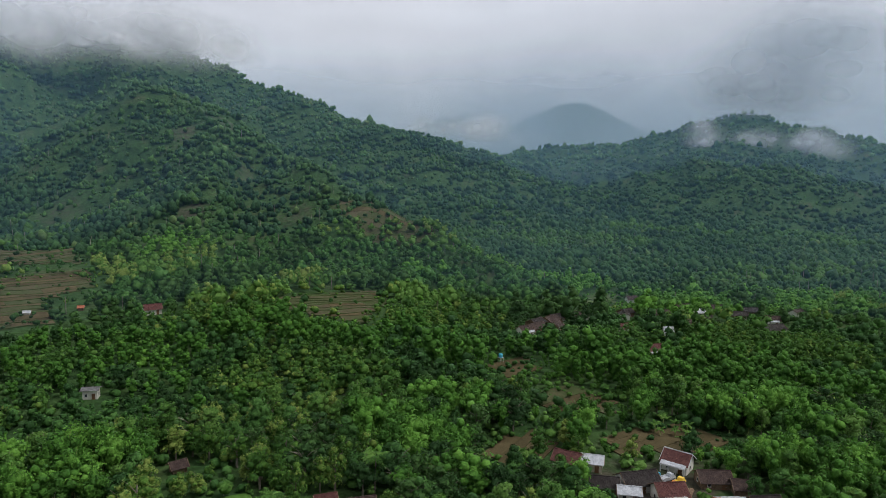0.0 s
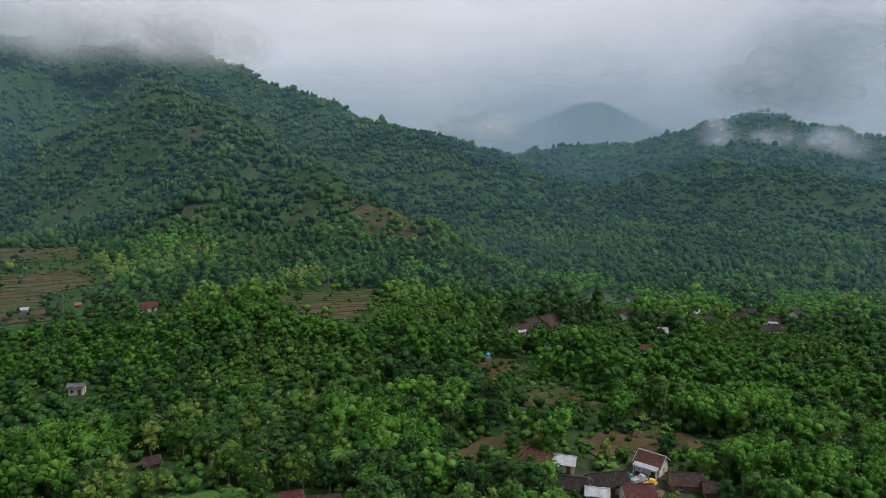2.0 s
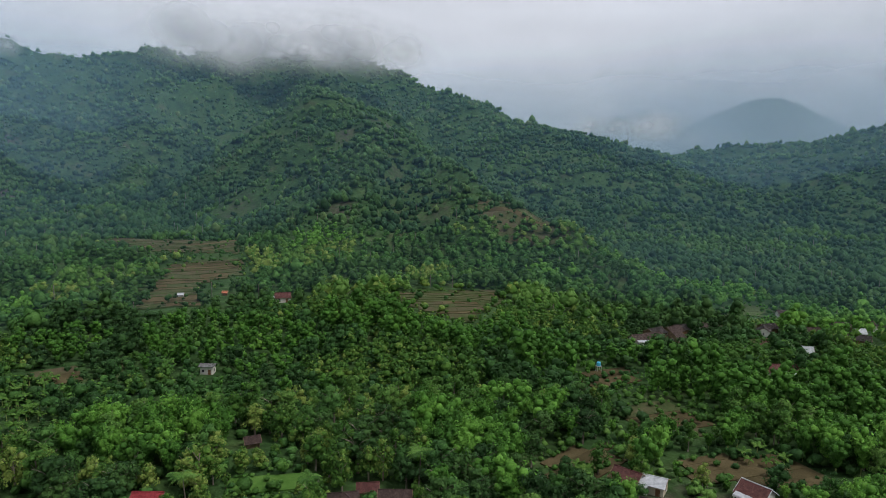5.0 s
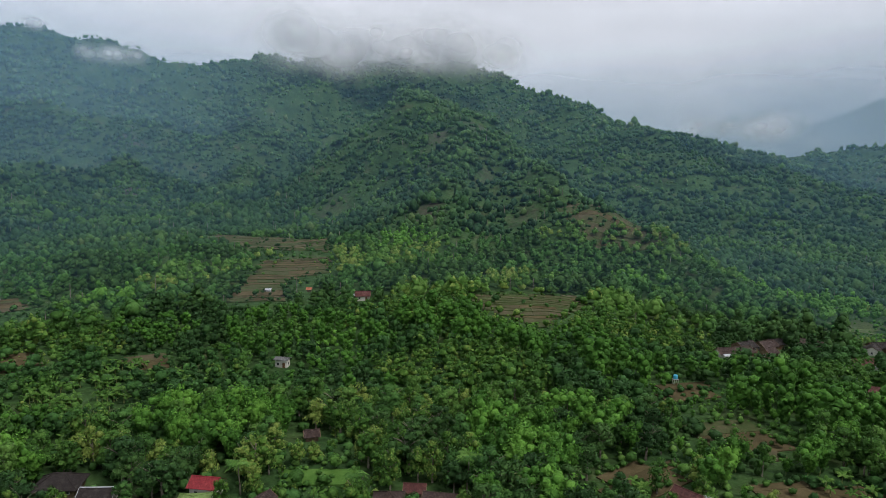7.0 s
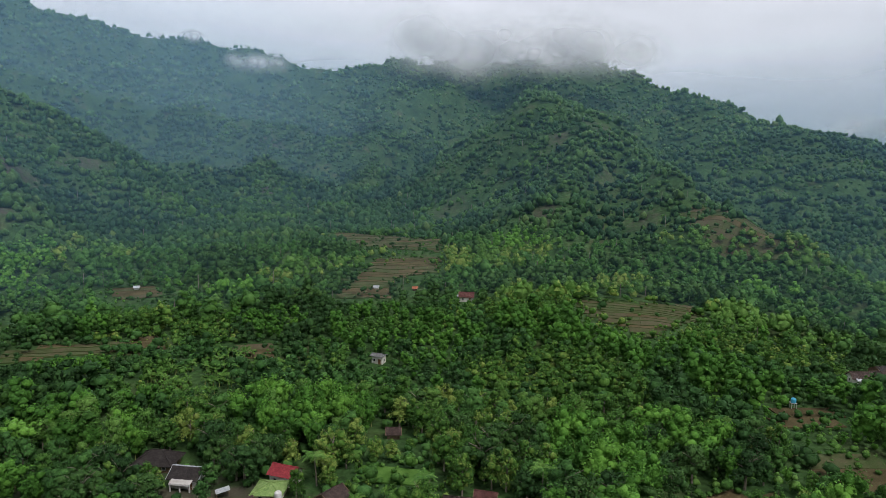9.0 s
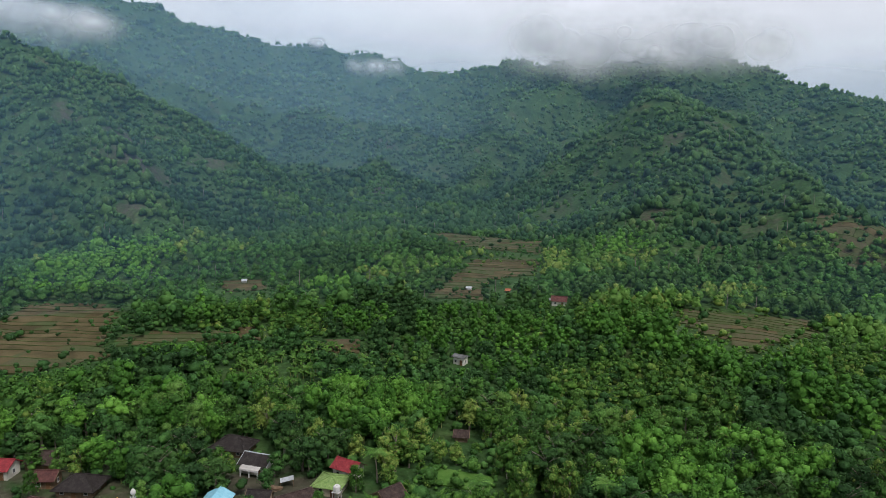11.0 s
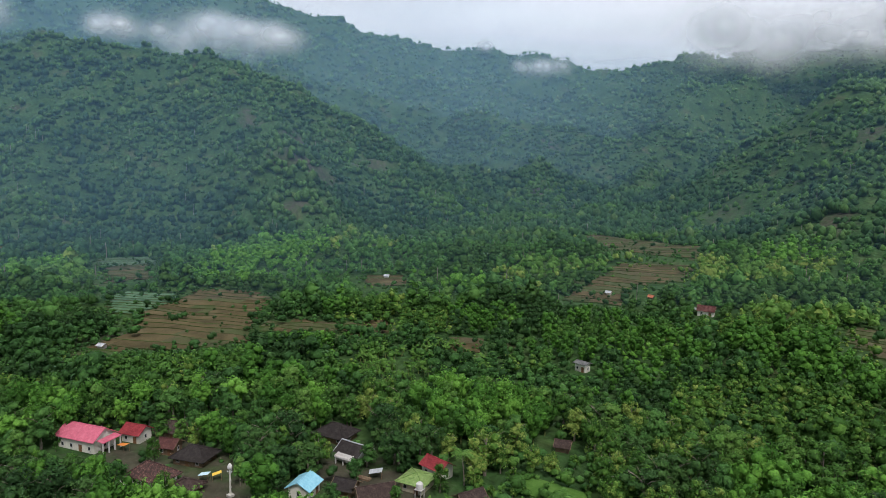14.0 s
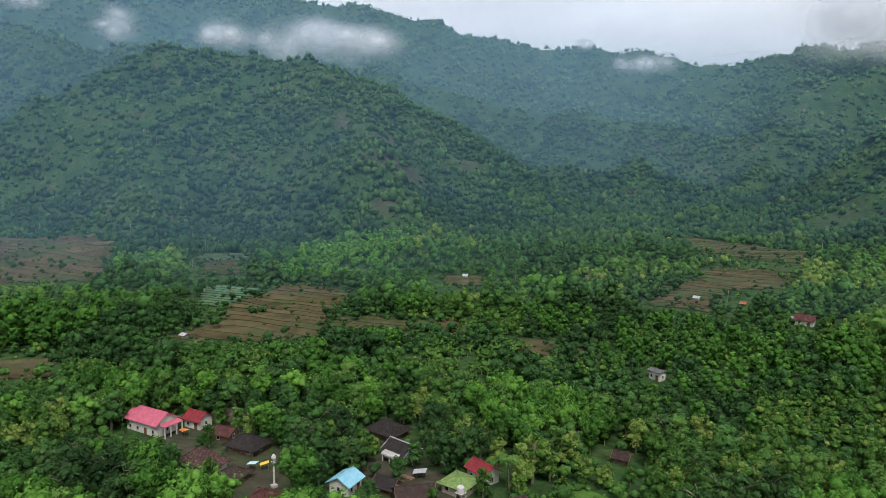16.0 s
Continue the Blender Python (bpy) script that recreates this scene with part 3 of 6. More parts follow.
gx, gy = spread(-4700, 4700, -330, 200, 5.0, 1.04, 1.04), spread(-4700, 4800, 50, 420, 5.0, 1.04, 1.25)
GX, GY = np.meshgrid(gx, gy)
GZ = height(GX, GY)
soil = np.zeros(GX.shape)
for e in BARE:
    soil = np.maximum(soil, e[4] - 0.3 * near_ellipse(GX, GY, e))
for e in YARDS:
    soil = np.maximum(soil, 1.2 - 0.5 * near_ellipse(GX, GY, e))
for e in TRODDEN:
    soil = np.maximum(soil, 0.62 - 0.3 * near_ellipse(GX, GY, e))
soil = np.clip(soil, 0, 1)
ids = np.arange(GX.size).reshape(GX.shape)
quads = np.stack([ids[:-1, :-1], ids[:-1, 1:], ids[1:, 1:], ids[1:, :-1]], -1).reshape(-1, 4)
ground = put_mesh("ground", np.stack([GX, GY, GZ], -1).reshape(-1, 3), quads, (GROUND,), smooth_faces=True, attribute=soil.ravel())
tagged(ground, "green valley floor rising into forested hills", "ground", kind="structure")


def field(label, poly, turn, strip, mat):
    """Uneven plots that follow the slope, with a low bund along each row of plots."""
    r = np.random.default_rng(int(abs(poly[0][0]) * 7 + abs(poly[0][1])))
    centre = np.mean(poly, 0)
    c, s = math.cos(radians(turn)), math.sin(radians(turn))
    local = [((x - centre[0]) * c + (y - centre[1]) * s, -(x - centre[0]) * s + (y - centre[1]) * c) for x, y in poly]
    us, vs = [p[0] for p in local], [p[1] for p in local]
    root = thing("field", centre[0], centre[1], turn, label, "field", "fields")
    base = root.matrix_basis.translation.z
    step = 2.5
    u = np.arange(min(us), max(us) + step, step)
    small = np.ptp(local, 0).max() < 40
    sway = 0.0 if mat is CROP else strip * (0.0 if small else 0.3)
    gap = 0.04 if small else 0.2
    phase, long = r.uniform(0, 6), max(np.ptp(us), 30)

    def bend(a, k):
        return sway * (math.sin(a / long * 5.0 + phase) + 0.35 * math.sin(a / long * 17 + k * 1.3 + phase))

    def point(a, b, lift):
        X, Y = centre[0] + a * c - b * s, centre[1] + a * s + b * c
        return (a, b, stand(X, Y) - base + lift)
    edges, v0 = [min(vs) - strip], min(vs) - strip
    while v0 < max(vs) + strip:
        v0 += strip * (1.0 if mat is CROP else r.uniform(0.55, 1.35))
        edges.append(v0)
    for k, (lo, hi) in enumerate(zip(edges, edges[1:])):
        middle = [(lo + hi) / 2 + bend(a + step / 2, k) for a in u]
        keep = inside(u + step / 2, middle, local)
        if keep.sum() < 2:
            continue
        cuts = [0] + sorted(r.choice(len(u), 0 if mat is CROP or small else 1 + len(u) // 16, replace=False).tolist()) + [len(u)]
        for c0, c1 in zip(cuts, cuts[1:]):
            bm, lift = bmesh.new(), 0.3 + r.uniform(-0.06, 0.06)
            for i in range(c0, c1):
                if keep[i]:
                    a0, a1 = u[i], u[i] + step - (0.15 if i == c1 - 1 else 0)
                    slab(bm, [point(a, b + bend(a, q), lift) for a, b, q in ((a0, lo + gap, k), (a1, lo + gap, k), (a1, hi - gap, k + 1), (a0, hi - gap, k + 1))], 0.9)
            if not bm.verts:
                bm.free()
                continue
            bmesh.ops.remove_doubles(bm, verts=bm.verts, dist=0.001)
            other = SOIL_GREEN if mat is SOIL else SOIL
            part("strip", bm, mat if mat in (CROP, GRASS, GRASS_BRIGHT) or r.uniform() < 0.72 else other, root)
        if small or mat is GRASS:
            continue
        low = bmesh.new()
        for i in range(len(u)):
            if keep[i]:
                w0, w1 = 0.2 + 0.1 * math.sin(u[i] * 0.9 + k * 2), 0.2 + 0.1 * math.sin((u[i] + step) * 0.9 + k * 2)
                slab(low, [point(a, lo + bend(a, k) + d, 0.52) for a, d in ((u[i], -w0), (u[i] + step, -w1), (u[i] + step, w1), (u[i], w0))], 1.0)
        part("bund", low, GRASS if k % 3 else SOIL_GREEN, root, "grassy raised bund")
    return root


for row in FIELDS:
    field(*row)



# ---- houses ----
def window(parent, u, v, z, face, w=0.9, h=1.0):
    """A framed window on the wall whose outside looks along face (0: -y, 1: +x, 2: +y, 3: -x)."""
    m = Matrix.Translation((u, v, z)) @ Matrix.Rotation(face * math.pi / 2, 4, "Z")
    bm = bmesh.new()
    for b in ((-w / 2, -w / 2 + 0.08), (w / 2 - 0.08, w / 2)):
        box(bm, b[0], b[1], -0.06, 0.05, 0, h, m)
    for b in ((0, 0.08), (h - 0.08, h)):
        box(bm, -w / 2 + 0.08, w / 2 - 0.08, -0.06, 0.05, b[0], b[1], m)
    frame_ob = part("window", bm, TRIM_WHITE, parent)
    bm = bmesh.new()
    box(bm, -w / 2 + 0.081, w / 2 - 0.081, -0.02, 0.02, 0.081, h - 0.081, m)
    part("pane", bm, GLASS, frame_ob, "dark glass pane")
    bm = bmesh.new()
    box(bm, -w / 2 - 0.05, w / 2 + 0.05, -0.14, 0.0, -0.07, -0.005, m)
    part("window_sill", bm, CONCRETE, frame_ob)


def walls(root, L, W, h, mat, gable=0.0, thick=0.16):
    """Four walls with thickness, each a part; gable ends rise to the ridge."""
    for name, s in (("wall", -1), ("wall", 1)):
        y0, y1 = (-W / 2, -W / 2 + thick) if s < 0 else (W / 2 - thick, W / 2)
        part(name, boxed((-L / 2, L / 2, y0, y1, -0.4, h)), mat, root)
    for s in (-1, 1):
        bm = bmesh.new()
        x0, x1 = (-L / 2, -L / 2 + thick) if s < 0 else (L / 2 - thick, L / 2)
        a, b = -W / 2 + thick + 0.003, W / 2 - thick - 0.003
        prof = [(a, -0.4), (b, -0.4), (b, h), (0, h + gable), (a, h)] if gable else [(a, -0.4), (b, -0.4), (b, h), (a, h)]
        near, far = [bm.verts.new((x0, y, z)) for y, z in prof], [bm.verts.new((x1, y, z)) for y, z in prof]
        bm.faces.new(near[::-1])
        bm.faces.new(far)
        for i in range(len(prof)):
            j = (i + 1) % len(prof)
            bm.faces.new((near[i], near[j], far[j], far[i]))
        part("wall", bm, mat, root)


def gable_roof(root, L, W, h, rise, mat, eave=0.7, cap=None, rows=True):
    slope = rise / (W / 2)
    x0, x1 = -L / 2 - 0.5, L / 2 + 0.5
    for s in (-1, 1):
        bm = bmesh.new()
        n, m = 6, 10
        grid = []
        for i in range(n + 1):
            t = i / n
            y = s * (W / 2 + eave) * (1 - t)
            z = h + 0.12 + rise - abs(y) * slope - 0.06 * math.sin(math.pi * t)
            grid.append([(x0 + (x1 - x0) * j / m, y, z + 0.035 * math.sin(j * 2.1 + i * 1.3 + L)) for j in range(m + 1)])
        for i in range(n):
            a, b = grid[i], grid[i + 1]
            for j in range(m):
                q = [a[j], a[j + 1], b[j + 1], b[j]]
                slab(bm, q if s < 0 else q[::-1], 0.1)
        bmesh.ops.remove_doubles(bm, verts=bm.verts, dist=0.001)
        part("roof_slope", bm, mat, root)
    bm = bmesh.new()
    top = h + 0.12 + rise
    tube(bm, [(x0, 0, top), ((x0 + x1) / 2, 0, top - 0.04), (x1, 0, top)], [0.16, 0.15, 0.16], 6)
    part("ridge_cap", bm, cap or mat, root)
    for s in (-1, 1):
        bm = bmesh.new()
        for e in (-1, 1):
            xe = x0 if s < 0 else x1
            slab(bm, [(xe - 0.04, 0, top + 0.05), (xe + 0.04, 0, top + 0.05), (xe + 0.04, e * (W / 2 + eave), top + 0.05 - (W / 2 + eave) * slope), (xe - 0.04, e * (W / 2 + eave), top + 0.05 - (W / 2 + eave) * slope)][::(1 if e < 0 else -1)], 0.22)
        part("barge_board", bm, cap or TIMBER, root)


def hip_roof(root, L, W, h, rise, mat, eave=0.8, cap=None):
    a, b = L / 2 + eave, W / 2 + eave
    k = max(a - b, 0.05)
    e, r = h + 0.1 - rise * eave / (W / 2), h + 0.1 + rise
    pts = [(-a, -b, e), (a, -b, e), (a, b, e), (-a, b, e), (-k, 0, r), (k, 0, r)]
    for f in ((0, 1, 5, 4), (1, 2, 5), (2, 3, 4, 5), (3, 0, 4)):
        bm = bmesh.new()
        slab(bm, [pts[i] for i in f], 0.14)
        bmesh.ops.subdivide_edges(bm, edges=bm.edges, cuts=3, use_grid_fill=True)
        for v in bm.verts:
            v.co.z += 0.05 * noise.noise(v.co * 0.7)
        part("roof_slope", bm, mat, root)
    for i, j in ((4, 5), (0, 4), (1, 5), (2, 5), (3, 4)):
        bm = bmesh.new()
        tube(bm, [Vector(pts[i]) + Vector((0, 0, 0.05)), Vector(pts[j]) + Vector((0, 0, 0.05))], [0.14, 0.14], 5)
        part("hip_cap", bm, cap or mat, root)


def house(label, x, y, turn, L, W, h, rise, roof_mat, wall_mat, form="gable", front=-1, veranda=None, canopy=None, cap=None, openings=True):
    """A village house with its ridge along its own x axis; front: the side of door and windows."""
    L, W, h, rise = L * 0.92, W * 0.9, h * 0.88, rise * 0.8
    root = thing("house", x, y, turn, label, "house", "village houses")
    part("foundation", boxed((-L / 2 - 0.25, L / 2 + 0.25, -W / 2 - 0.25, W / 2 + 0.25, -1.2, -0.402)), CONCRETE, root)
    walls(root, L, W, h, wall_mat, rise - 0.05 if form == "gable" else 0.0)
    (gable_roof if form == "gable" else hip_roof)(root, L, W, h, rise, roof_mat, cap=cap)
    if openings:
        for side in (-1, 1):
            v, face = (-W / 2 - 0.055, 0) if side < 0 else (W / 2 + 0.055, 2)
            n = max(int(L // 2.6), 2)
            for i in range(n):
                u = (i + 0.5) * L / n - L / 2
                if side == front and i == n // 2:
                    m = Matrix.Translation((u, v, 0)) @ Matrix.Rotation(face * math.pi / 2, 4, "Z")
                    bm = bmesh.new()
                    box(bm, -0.5, 0.5, -0.05, 0.04, -0.39, 1.75, m)
                    door = part("door", bm, DOOR, root, "brown painted door")
                    bm = bmesh.new()
                    box(bm, 0.34, 0.40, -0.12, -0.051, 0.6, 0.75, m)
                    part("door_handle", bm, METAL_GREY, door)
                else:
                    window(root, u, v, 0.7, face)
        for s, face in ((-1, 3), (1, 1)):
            window(root, s * (L / 2 + 0.055), 0.0, 0.8, face, 0.8, 1.0)
    if veranda:
        side, depth, vmat, wide = veranda
        if side in ("front", "back"):
            s = -1 if side == "front" else 1
            x0, x1 = -L / 2 * wide, L / 2 * wide
            bm = bmesh.new()
            q = [(x0, s * (W / 2 + depth), h - 0.55), (x1, s * (W / 2 + depth), h - 0.55), (x1, s * (W / 2 + 0.1), h - 0.05), (x0, s * (W / 2 + 0.1), h - 0.05)]
            slab(bm, q if s < 0 else q[::-1], 0.1)
            part("veranda_roof", bm, vmat, root, "")
            part("fascia", boxed((x0, x1, s * (W / 2 + depth) - 0.05, s * (W / 2 + depth) + 0.05, h - 0.95, h - 0.665)), TRIM_WHITE, root)
            for px in np.linspace(x0 + 0.2, x1 - 0.2, max(int((x1 - x0) // 2.0) + 1, 2)):
                py = s * (W / 2 + depth - 0.25)
                part("post", boxed((px - 0.12, px + 0.12, py - 0.12, py + 0.12, -0.7, h - 0.66)), TRIM_WHITE, root)
            part("veranda_floor", boxed((x0, x1, min(s * (W / 2 + 0.26), s * (W / 2 + depth)), max(s * (W / 2 + 0.26), s * (W / 2 + depth)), -1.1, -0.35)), CONCRETE, root)
        else:
            s = -1 if side == "left" else 1
            y0, y1 = -W / 2 * wide, W / 2 * wide
            bm = bmesh.new()
            q = [(s * (L / 2 + depth), y0, h - 0.4), (s * (L / 2 + depth), y1, h - 0.4), (s * (L / 2 + 0.55), y1, h - 0.1), (s * (L / 2 + 0.55), y0, h - 0.1)]
            slab(bm, q if s > 0 else q[::-1], 0.14)
            part("veranda_roof", bm, vmat, root)
            for py in np.linspace(y0 + 0.2, y1 - 0.2, 4):
                px = s * (L / 2 + depth - 0.25)
                part("post", boxed((px - 0.13, px + 0.13, py - 0.13, py + 0.13, -0.7, h - 0.55)), TRIM_WHITE, root)
            part("veranda_floor", boxed((min(s * (L / 2 + 0.26), s * (L / 2 + depth)), max(s * (L / 2 + 0.26), s * (L / 2 + depth)), y0, y1, -1.1, -0.35)), CONCRETE, root)
    return root


# the western village
house("long white house with a pink sheet-metal roof", -142.5, 81.5, 20, 12.4, 7.0, 3.9, 2.5, METAL_PINK, PLASTER, veranda=("right", 2.6, METAL_PINK, 0.9), cap=METAL_PINK)
house("small white house with a bright red roof", -137.3, 91.5, 22, 5.8, 4.8, 3.0, 1.7, TILE_RED, PLASTER, cap=TILE_RED)
house("low house with a weathered brown tiled roof", -133, 99, 22, 7.6, 5.6, 2.5, 1.9, TILE_BROWN, TIMBER, "hip")
house("long white-walled house with a patchy brown tiled roof", -112, 83, 14, 9.4, 5.8, 3.2, 2.6, TILE_PATCHY, PLASTER, "hip")
house("old house with a large blackened tiled hip roof", -115.5, 95, 24, 8.6, 6.6, 2.4, 2.3, TILE_DARK, TIMBER, "hip")
house("small shed with a maroon tiled roof", -124.5, 93.5, 30, 4.6, 4.2, 2.6, 1.4, TILE_MAROON, TIMBER)
house("low open shed with a sagging dark tiled roof", -103.5, 86, 20, 5.6, 4.6, 1.9, 1.2, TILE_BROWN, TIMBER, "hip", openings=False)
house("small prayer house with a maroon pyramid roof", -88, 85.2, 30, 5.6, 5.6, 2.9, 1.9, TILE_MAROON, PLASTER, "hip", cap=TILE_MAROON)
house("cream house with a bright sky-blue metal roof", -83.6, 102, 112, 5.6, 5.2, 3.0, 1.6, METAL_BLUE, PLASTER, cap=METAL_BLUE)
house("house with a dark tiled roof and white pillared veranda", -88.6, 121.2, 8, 7.2, 5.8, 3.0, 1.9, TILE_DARK, PLASTER, veranda=("front", 1.8, CONCRETE, 0.75), cap=METAL_GREY)
house("broad old house with a blackened tiled roof", -100.5, 126, 12, 9.2, 7.0, 2.5, 2.4, TILE_DARK, TIMBER, "hip")
house("house with a plain red tiled roof", -67.5, 127.5, -4, 6.4, 4.6, 3.2, 1.5, TILE_RED, PLASTER)
house("low cream house with a mossy green roof", -67.4, 120.4, 12, 6.0, 6.4, 2.7, 1.2, METAL_GREEN, CREAM, "hip", cap=METAL_GREEN)
house("dark tiled kitchen house beside the green-roofed house", -69.5, 109.5, 60, 8.2, 6.4, 2.6, 2.1, TILE_BROWN, TIMBER)
house("small house under a brown tiled roof beside banana plants", -53, 121, 70, 5.8, 5.4, 2.6, 1.9, TILE_BROWN, TIMBER)
house("low house with a dark brown tiled roof", -26.5, 125.5, 6, 6.0, 7.0, 2.6, 2.0, TILE_BROWN, TIMBER, "hip")
house("low house with a reddish brown tiled roof", -15.5, 125.5, -4, 7.0, 6.6, 2.6, 2.1, TILE_BROWN, TIMBER)
house("small brown tiled shed on bamboo posts", -21.5, 131.5, 2, 4.6, 3.2, 2.2, 1.2, TILE_MAROON, TIMBER, openings=False)
house("low shed with a blackened tiled roof", -77.5, 108.5, 20, 5.0, 4.4, 2.2, 1.5, TILE_DARK, TIMBER)
house("tiny shed with a brown tiled roof in a clearing", -52, 158, 20, 3.6, 3.2, 2.0, 1.1, TILE_BROWN, TIMBER, openings=False)
# the eastern village
house("white-walled house with a maroon tiled roof", 38.2, 131.4, -48, 6.6, 5.6, 3.0, 1.9, TILE_MAROON, PLASTER, veranda=("right", 2.2, METAL_GREY, 0.8))
house("white house under pale zinc sheets", 43.6, 129.0, -35, 5.4, 5.0, 2.9, 1.2, METAL_GREY, CREAM)
house("tidy white house with a maroon roof and zinc canopies", 64.2, 122.8, -58, 6.6, 5.8, 3.2, 2.2, TILE_MAROON, PLASTER, veranda=("front", 1.6, METAL_GREY, 1.0), cap=METAL_GREY)
house("long house with a blackened tiled roof", 48.2, 117.0, -6, 9.0, 6.2, 2.6, 2.2, TILE_DARK, PLASTER, veranda=("left", 2.2, METAL_GREY, 0.9))
house("low white annex with a pale zinc roof", 43.0, 113.0, -30, 5.0, 4.0, 2.6, 0.9, METAL_GREY, PLASTER)
house("house with a brick-red tiled roof and zinc canopy", 51.2, 109.8, -14, 6.8, 6.0, 3.1, 2.0, TILE_MAROON, PLASTER, veranda=("front", 1.6, METAL_GREY, 0.9))
house("house with an orange tiled roof", 54.0, 101.5, -14, 6.2, 6.0, 3.0, 2.0, TILE_ORANGE, PLASTER)
house("house with a bright zinc sheet roof", 60.6, 101.0, -16, 5.6, 5.4, 3.0, 1.3, METAL_GREY, PLASTER)
house("house with a dark tiled roof and long gable", 67.5, 99.0, -14, 6.6, 6.0, 2.8, 2.1, TILE_DARK, TIMBER)
house("old low house with brown weathered tiles", 66.5, 113.2, -22, 7.6, 5.6, 2.3, 1.9, TILE_BROWN, TIMBER)
house("small dark tiled cowshed", 70.5, 107.8, -28, 5.4, 4.6, 2.2, 1.5, TILE_BROWN, TIMBER, openings=False)
house("low brown tiled shed between houses", 39.8, 118.5, -30, 7.0, 5.0, 2.2, 1.7, TILE_DARK, TIMBER)
house("low dark tiled lean-to shed", 43.8, 106.5, -20, 6.6, 5.0, 2.3, 1.7, TILE_DARK, TIMBER)
# the far eastern hamlet among trees
for label, x, y, turn, L, W, mat, wmat in (
        ("long house with a maroon roof and white front", 124, 209.5, -6, 13.0, 7.5, TILE_MAROON, PLASTER),
        ("far brown-roofed house with a pale zinc canopy", 88, 253, 12, 7.0, 5.0, TILE_BROWN, PLASTER),
        ("far house with a dark brown roof", 101, 268, 30, 9.0, 7.0, TILE_DARK, TIMBER),
        ("far house with a brown roof", 112, 274, 24, 8.0, 6.5, TILE_BROWN, TIMBER),
        ("far house with a brown roof", 137, 287, -40, 9.0, 7.0, TILE_BROWN, PLASTER),
        ("far grey-gabled house among trees", 160, 282, 60, 7.0, 6.0, TILE_DARK, PLASTER),
        ("far house with a faded red roof", 139, 251, 11, 9.0, 6.5, TILE_MAROON, PLASTER),
        ("far shed with a small zinc roof", 151, 236, -20, 4.0, 3.4, METAL_GREY, PLASTER),
        ("far house with a red and white front", 228, 304, -8, 7.5, 6.0, TILE_MAROON, PLASTER),
        ("far house with a zinc front canopy", 226, 289, -14, 7.0, 6.0, TILE_BROWN, PLASTER),
        ("far long house with dark brown tiles", 232, 270, -20, 10.0, 7.0, TILE_DARK, TIMBER),
        ("far house with a brown roof and zinc canopy", 217, 241, -30, 6.5, 5.0, TILE_BROWN, PLASTER),
        ("far long house with grey roof sheets", 199, 224, -4, 12.0, 6.5, TILE_DARK, CONCRETE),
        ("far small house with a pale roof edge", 206, 340, -8, 6.5, 5.5, TILE_BROWN, PLASTER),
        ("far house with blackened tiles", 192, 261, -30, 9.0, 6.5, TILE_DARK, TIMBER),
        ("far house with a brown roof among trees", 176, 250, 10, 7.0, 6.0, TILE_BROWN, PLASTER),
        ("far house with rusty brown tiles", 245, 252, 16, 8.0, 6.0, TILE_BROWN, PLASTER)):
    house(label, x, y, turn, L, W, 2.9, 1.9, mat, wmat, veranda=("front", 1.5, METAL_GREY, 0.8) if mat is TILE_MAROON or "canopy" in label else None)
for label, x, y, turn, L, W, mat, wmat in (
        ("far house with a rusty brown roof in a row", 96, 258, 20, 8.0, 6.0, TILE_BROWN, TIMBER),
        ("far low house with a dark roof in a row", 119, 281, 18, 9.0, 6.0, TILE_DARK, TIMBER),
        ("far shed with a brown roof in a row", 108, 261, 35, 6.0, 5.0, TILE_BROWN, TIMBER),
        ("far house with a dark roof beside a grove", 168, 292, 10, 8.0, 6.0, TILE_DARK, TIMBER),
        ("far house with a brown roof beside a grove", 184, 283, -15, 8.0, 6.0, TILE_BROWN, PLASTER),
        ("far house with a brown roof behind others", 210, 297, -12, 8.0, 6.0, TILE_BROWN, TIMBER),
        ("far house with a dark roof behind others", 216, 262, -25, 9.0, 6.0, TILE_DARK, TIMBER),
        ("far shed with a zinc roof behind others", 205, 278, -10, 5.0, 4.0, METAL_GREY, PLASTER)):
    house(label, x, y, turn, L, W, 2.9, 1.9, mat, wmat)
house("white field hut with a grey sheet roof", -79.0, 219.5, -8, 4.7, 3.2, 3.3, 0.45, SHEET_GREY, PLASTER, cap=SHEET_GREY)
house("small house with a faded red roof among trees", -67, 310, 12, 7.2, 6.0, 2.8, 2.0, TILE_MAROON, PLASTER, veranda=("left", 3.0, METAL_GREY, 0.8))
house("tiny field shelter with a pale roof", -117, 318, 4, 2.5, 2.0, 1.6, 0.5, METAL_GREY, PLASTER, openings=False)
house("tiny white field hut", -234, 281, 30, 2.4, 2.0, 1.8, 0.6, METAL_GREY, PLASTER, openings=False)
house("pale field shelter at the edge of bamboo", -225, 121, 20, 2.8, 2.2, 1.8, 0.5, METAL_GREY, CONCRETE, openings=False)
house("tiny shelter with an orange roof under trees", -97, 322, 0, 2.2, 2.0, 1.8, 0.6, TILE_ORANGE, TIMBER, openings=False)


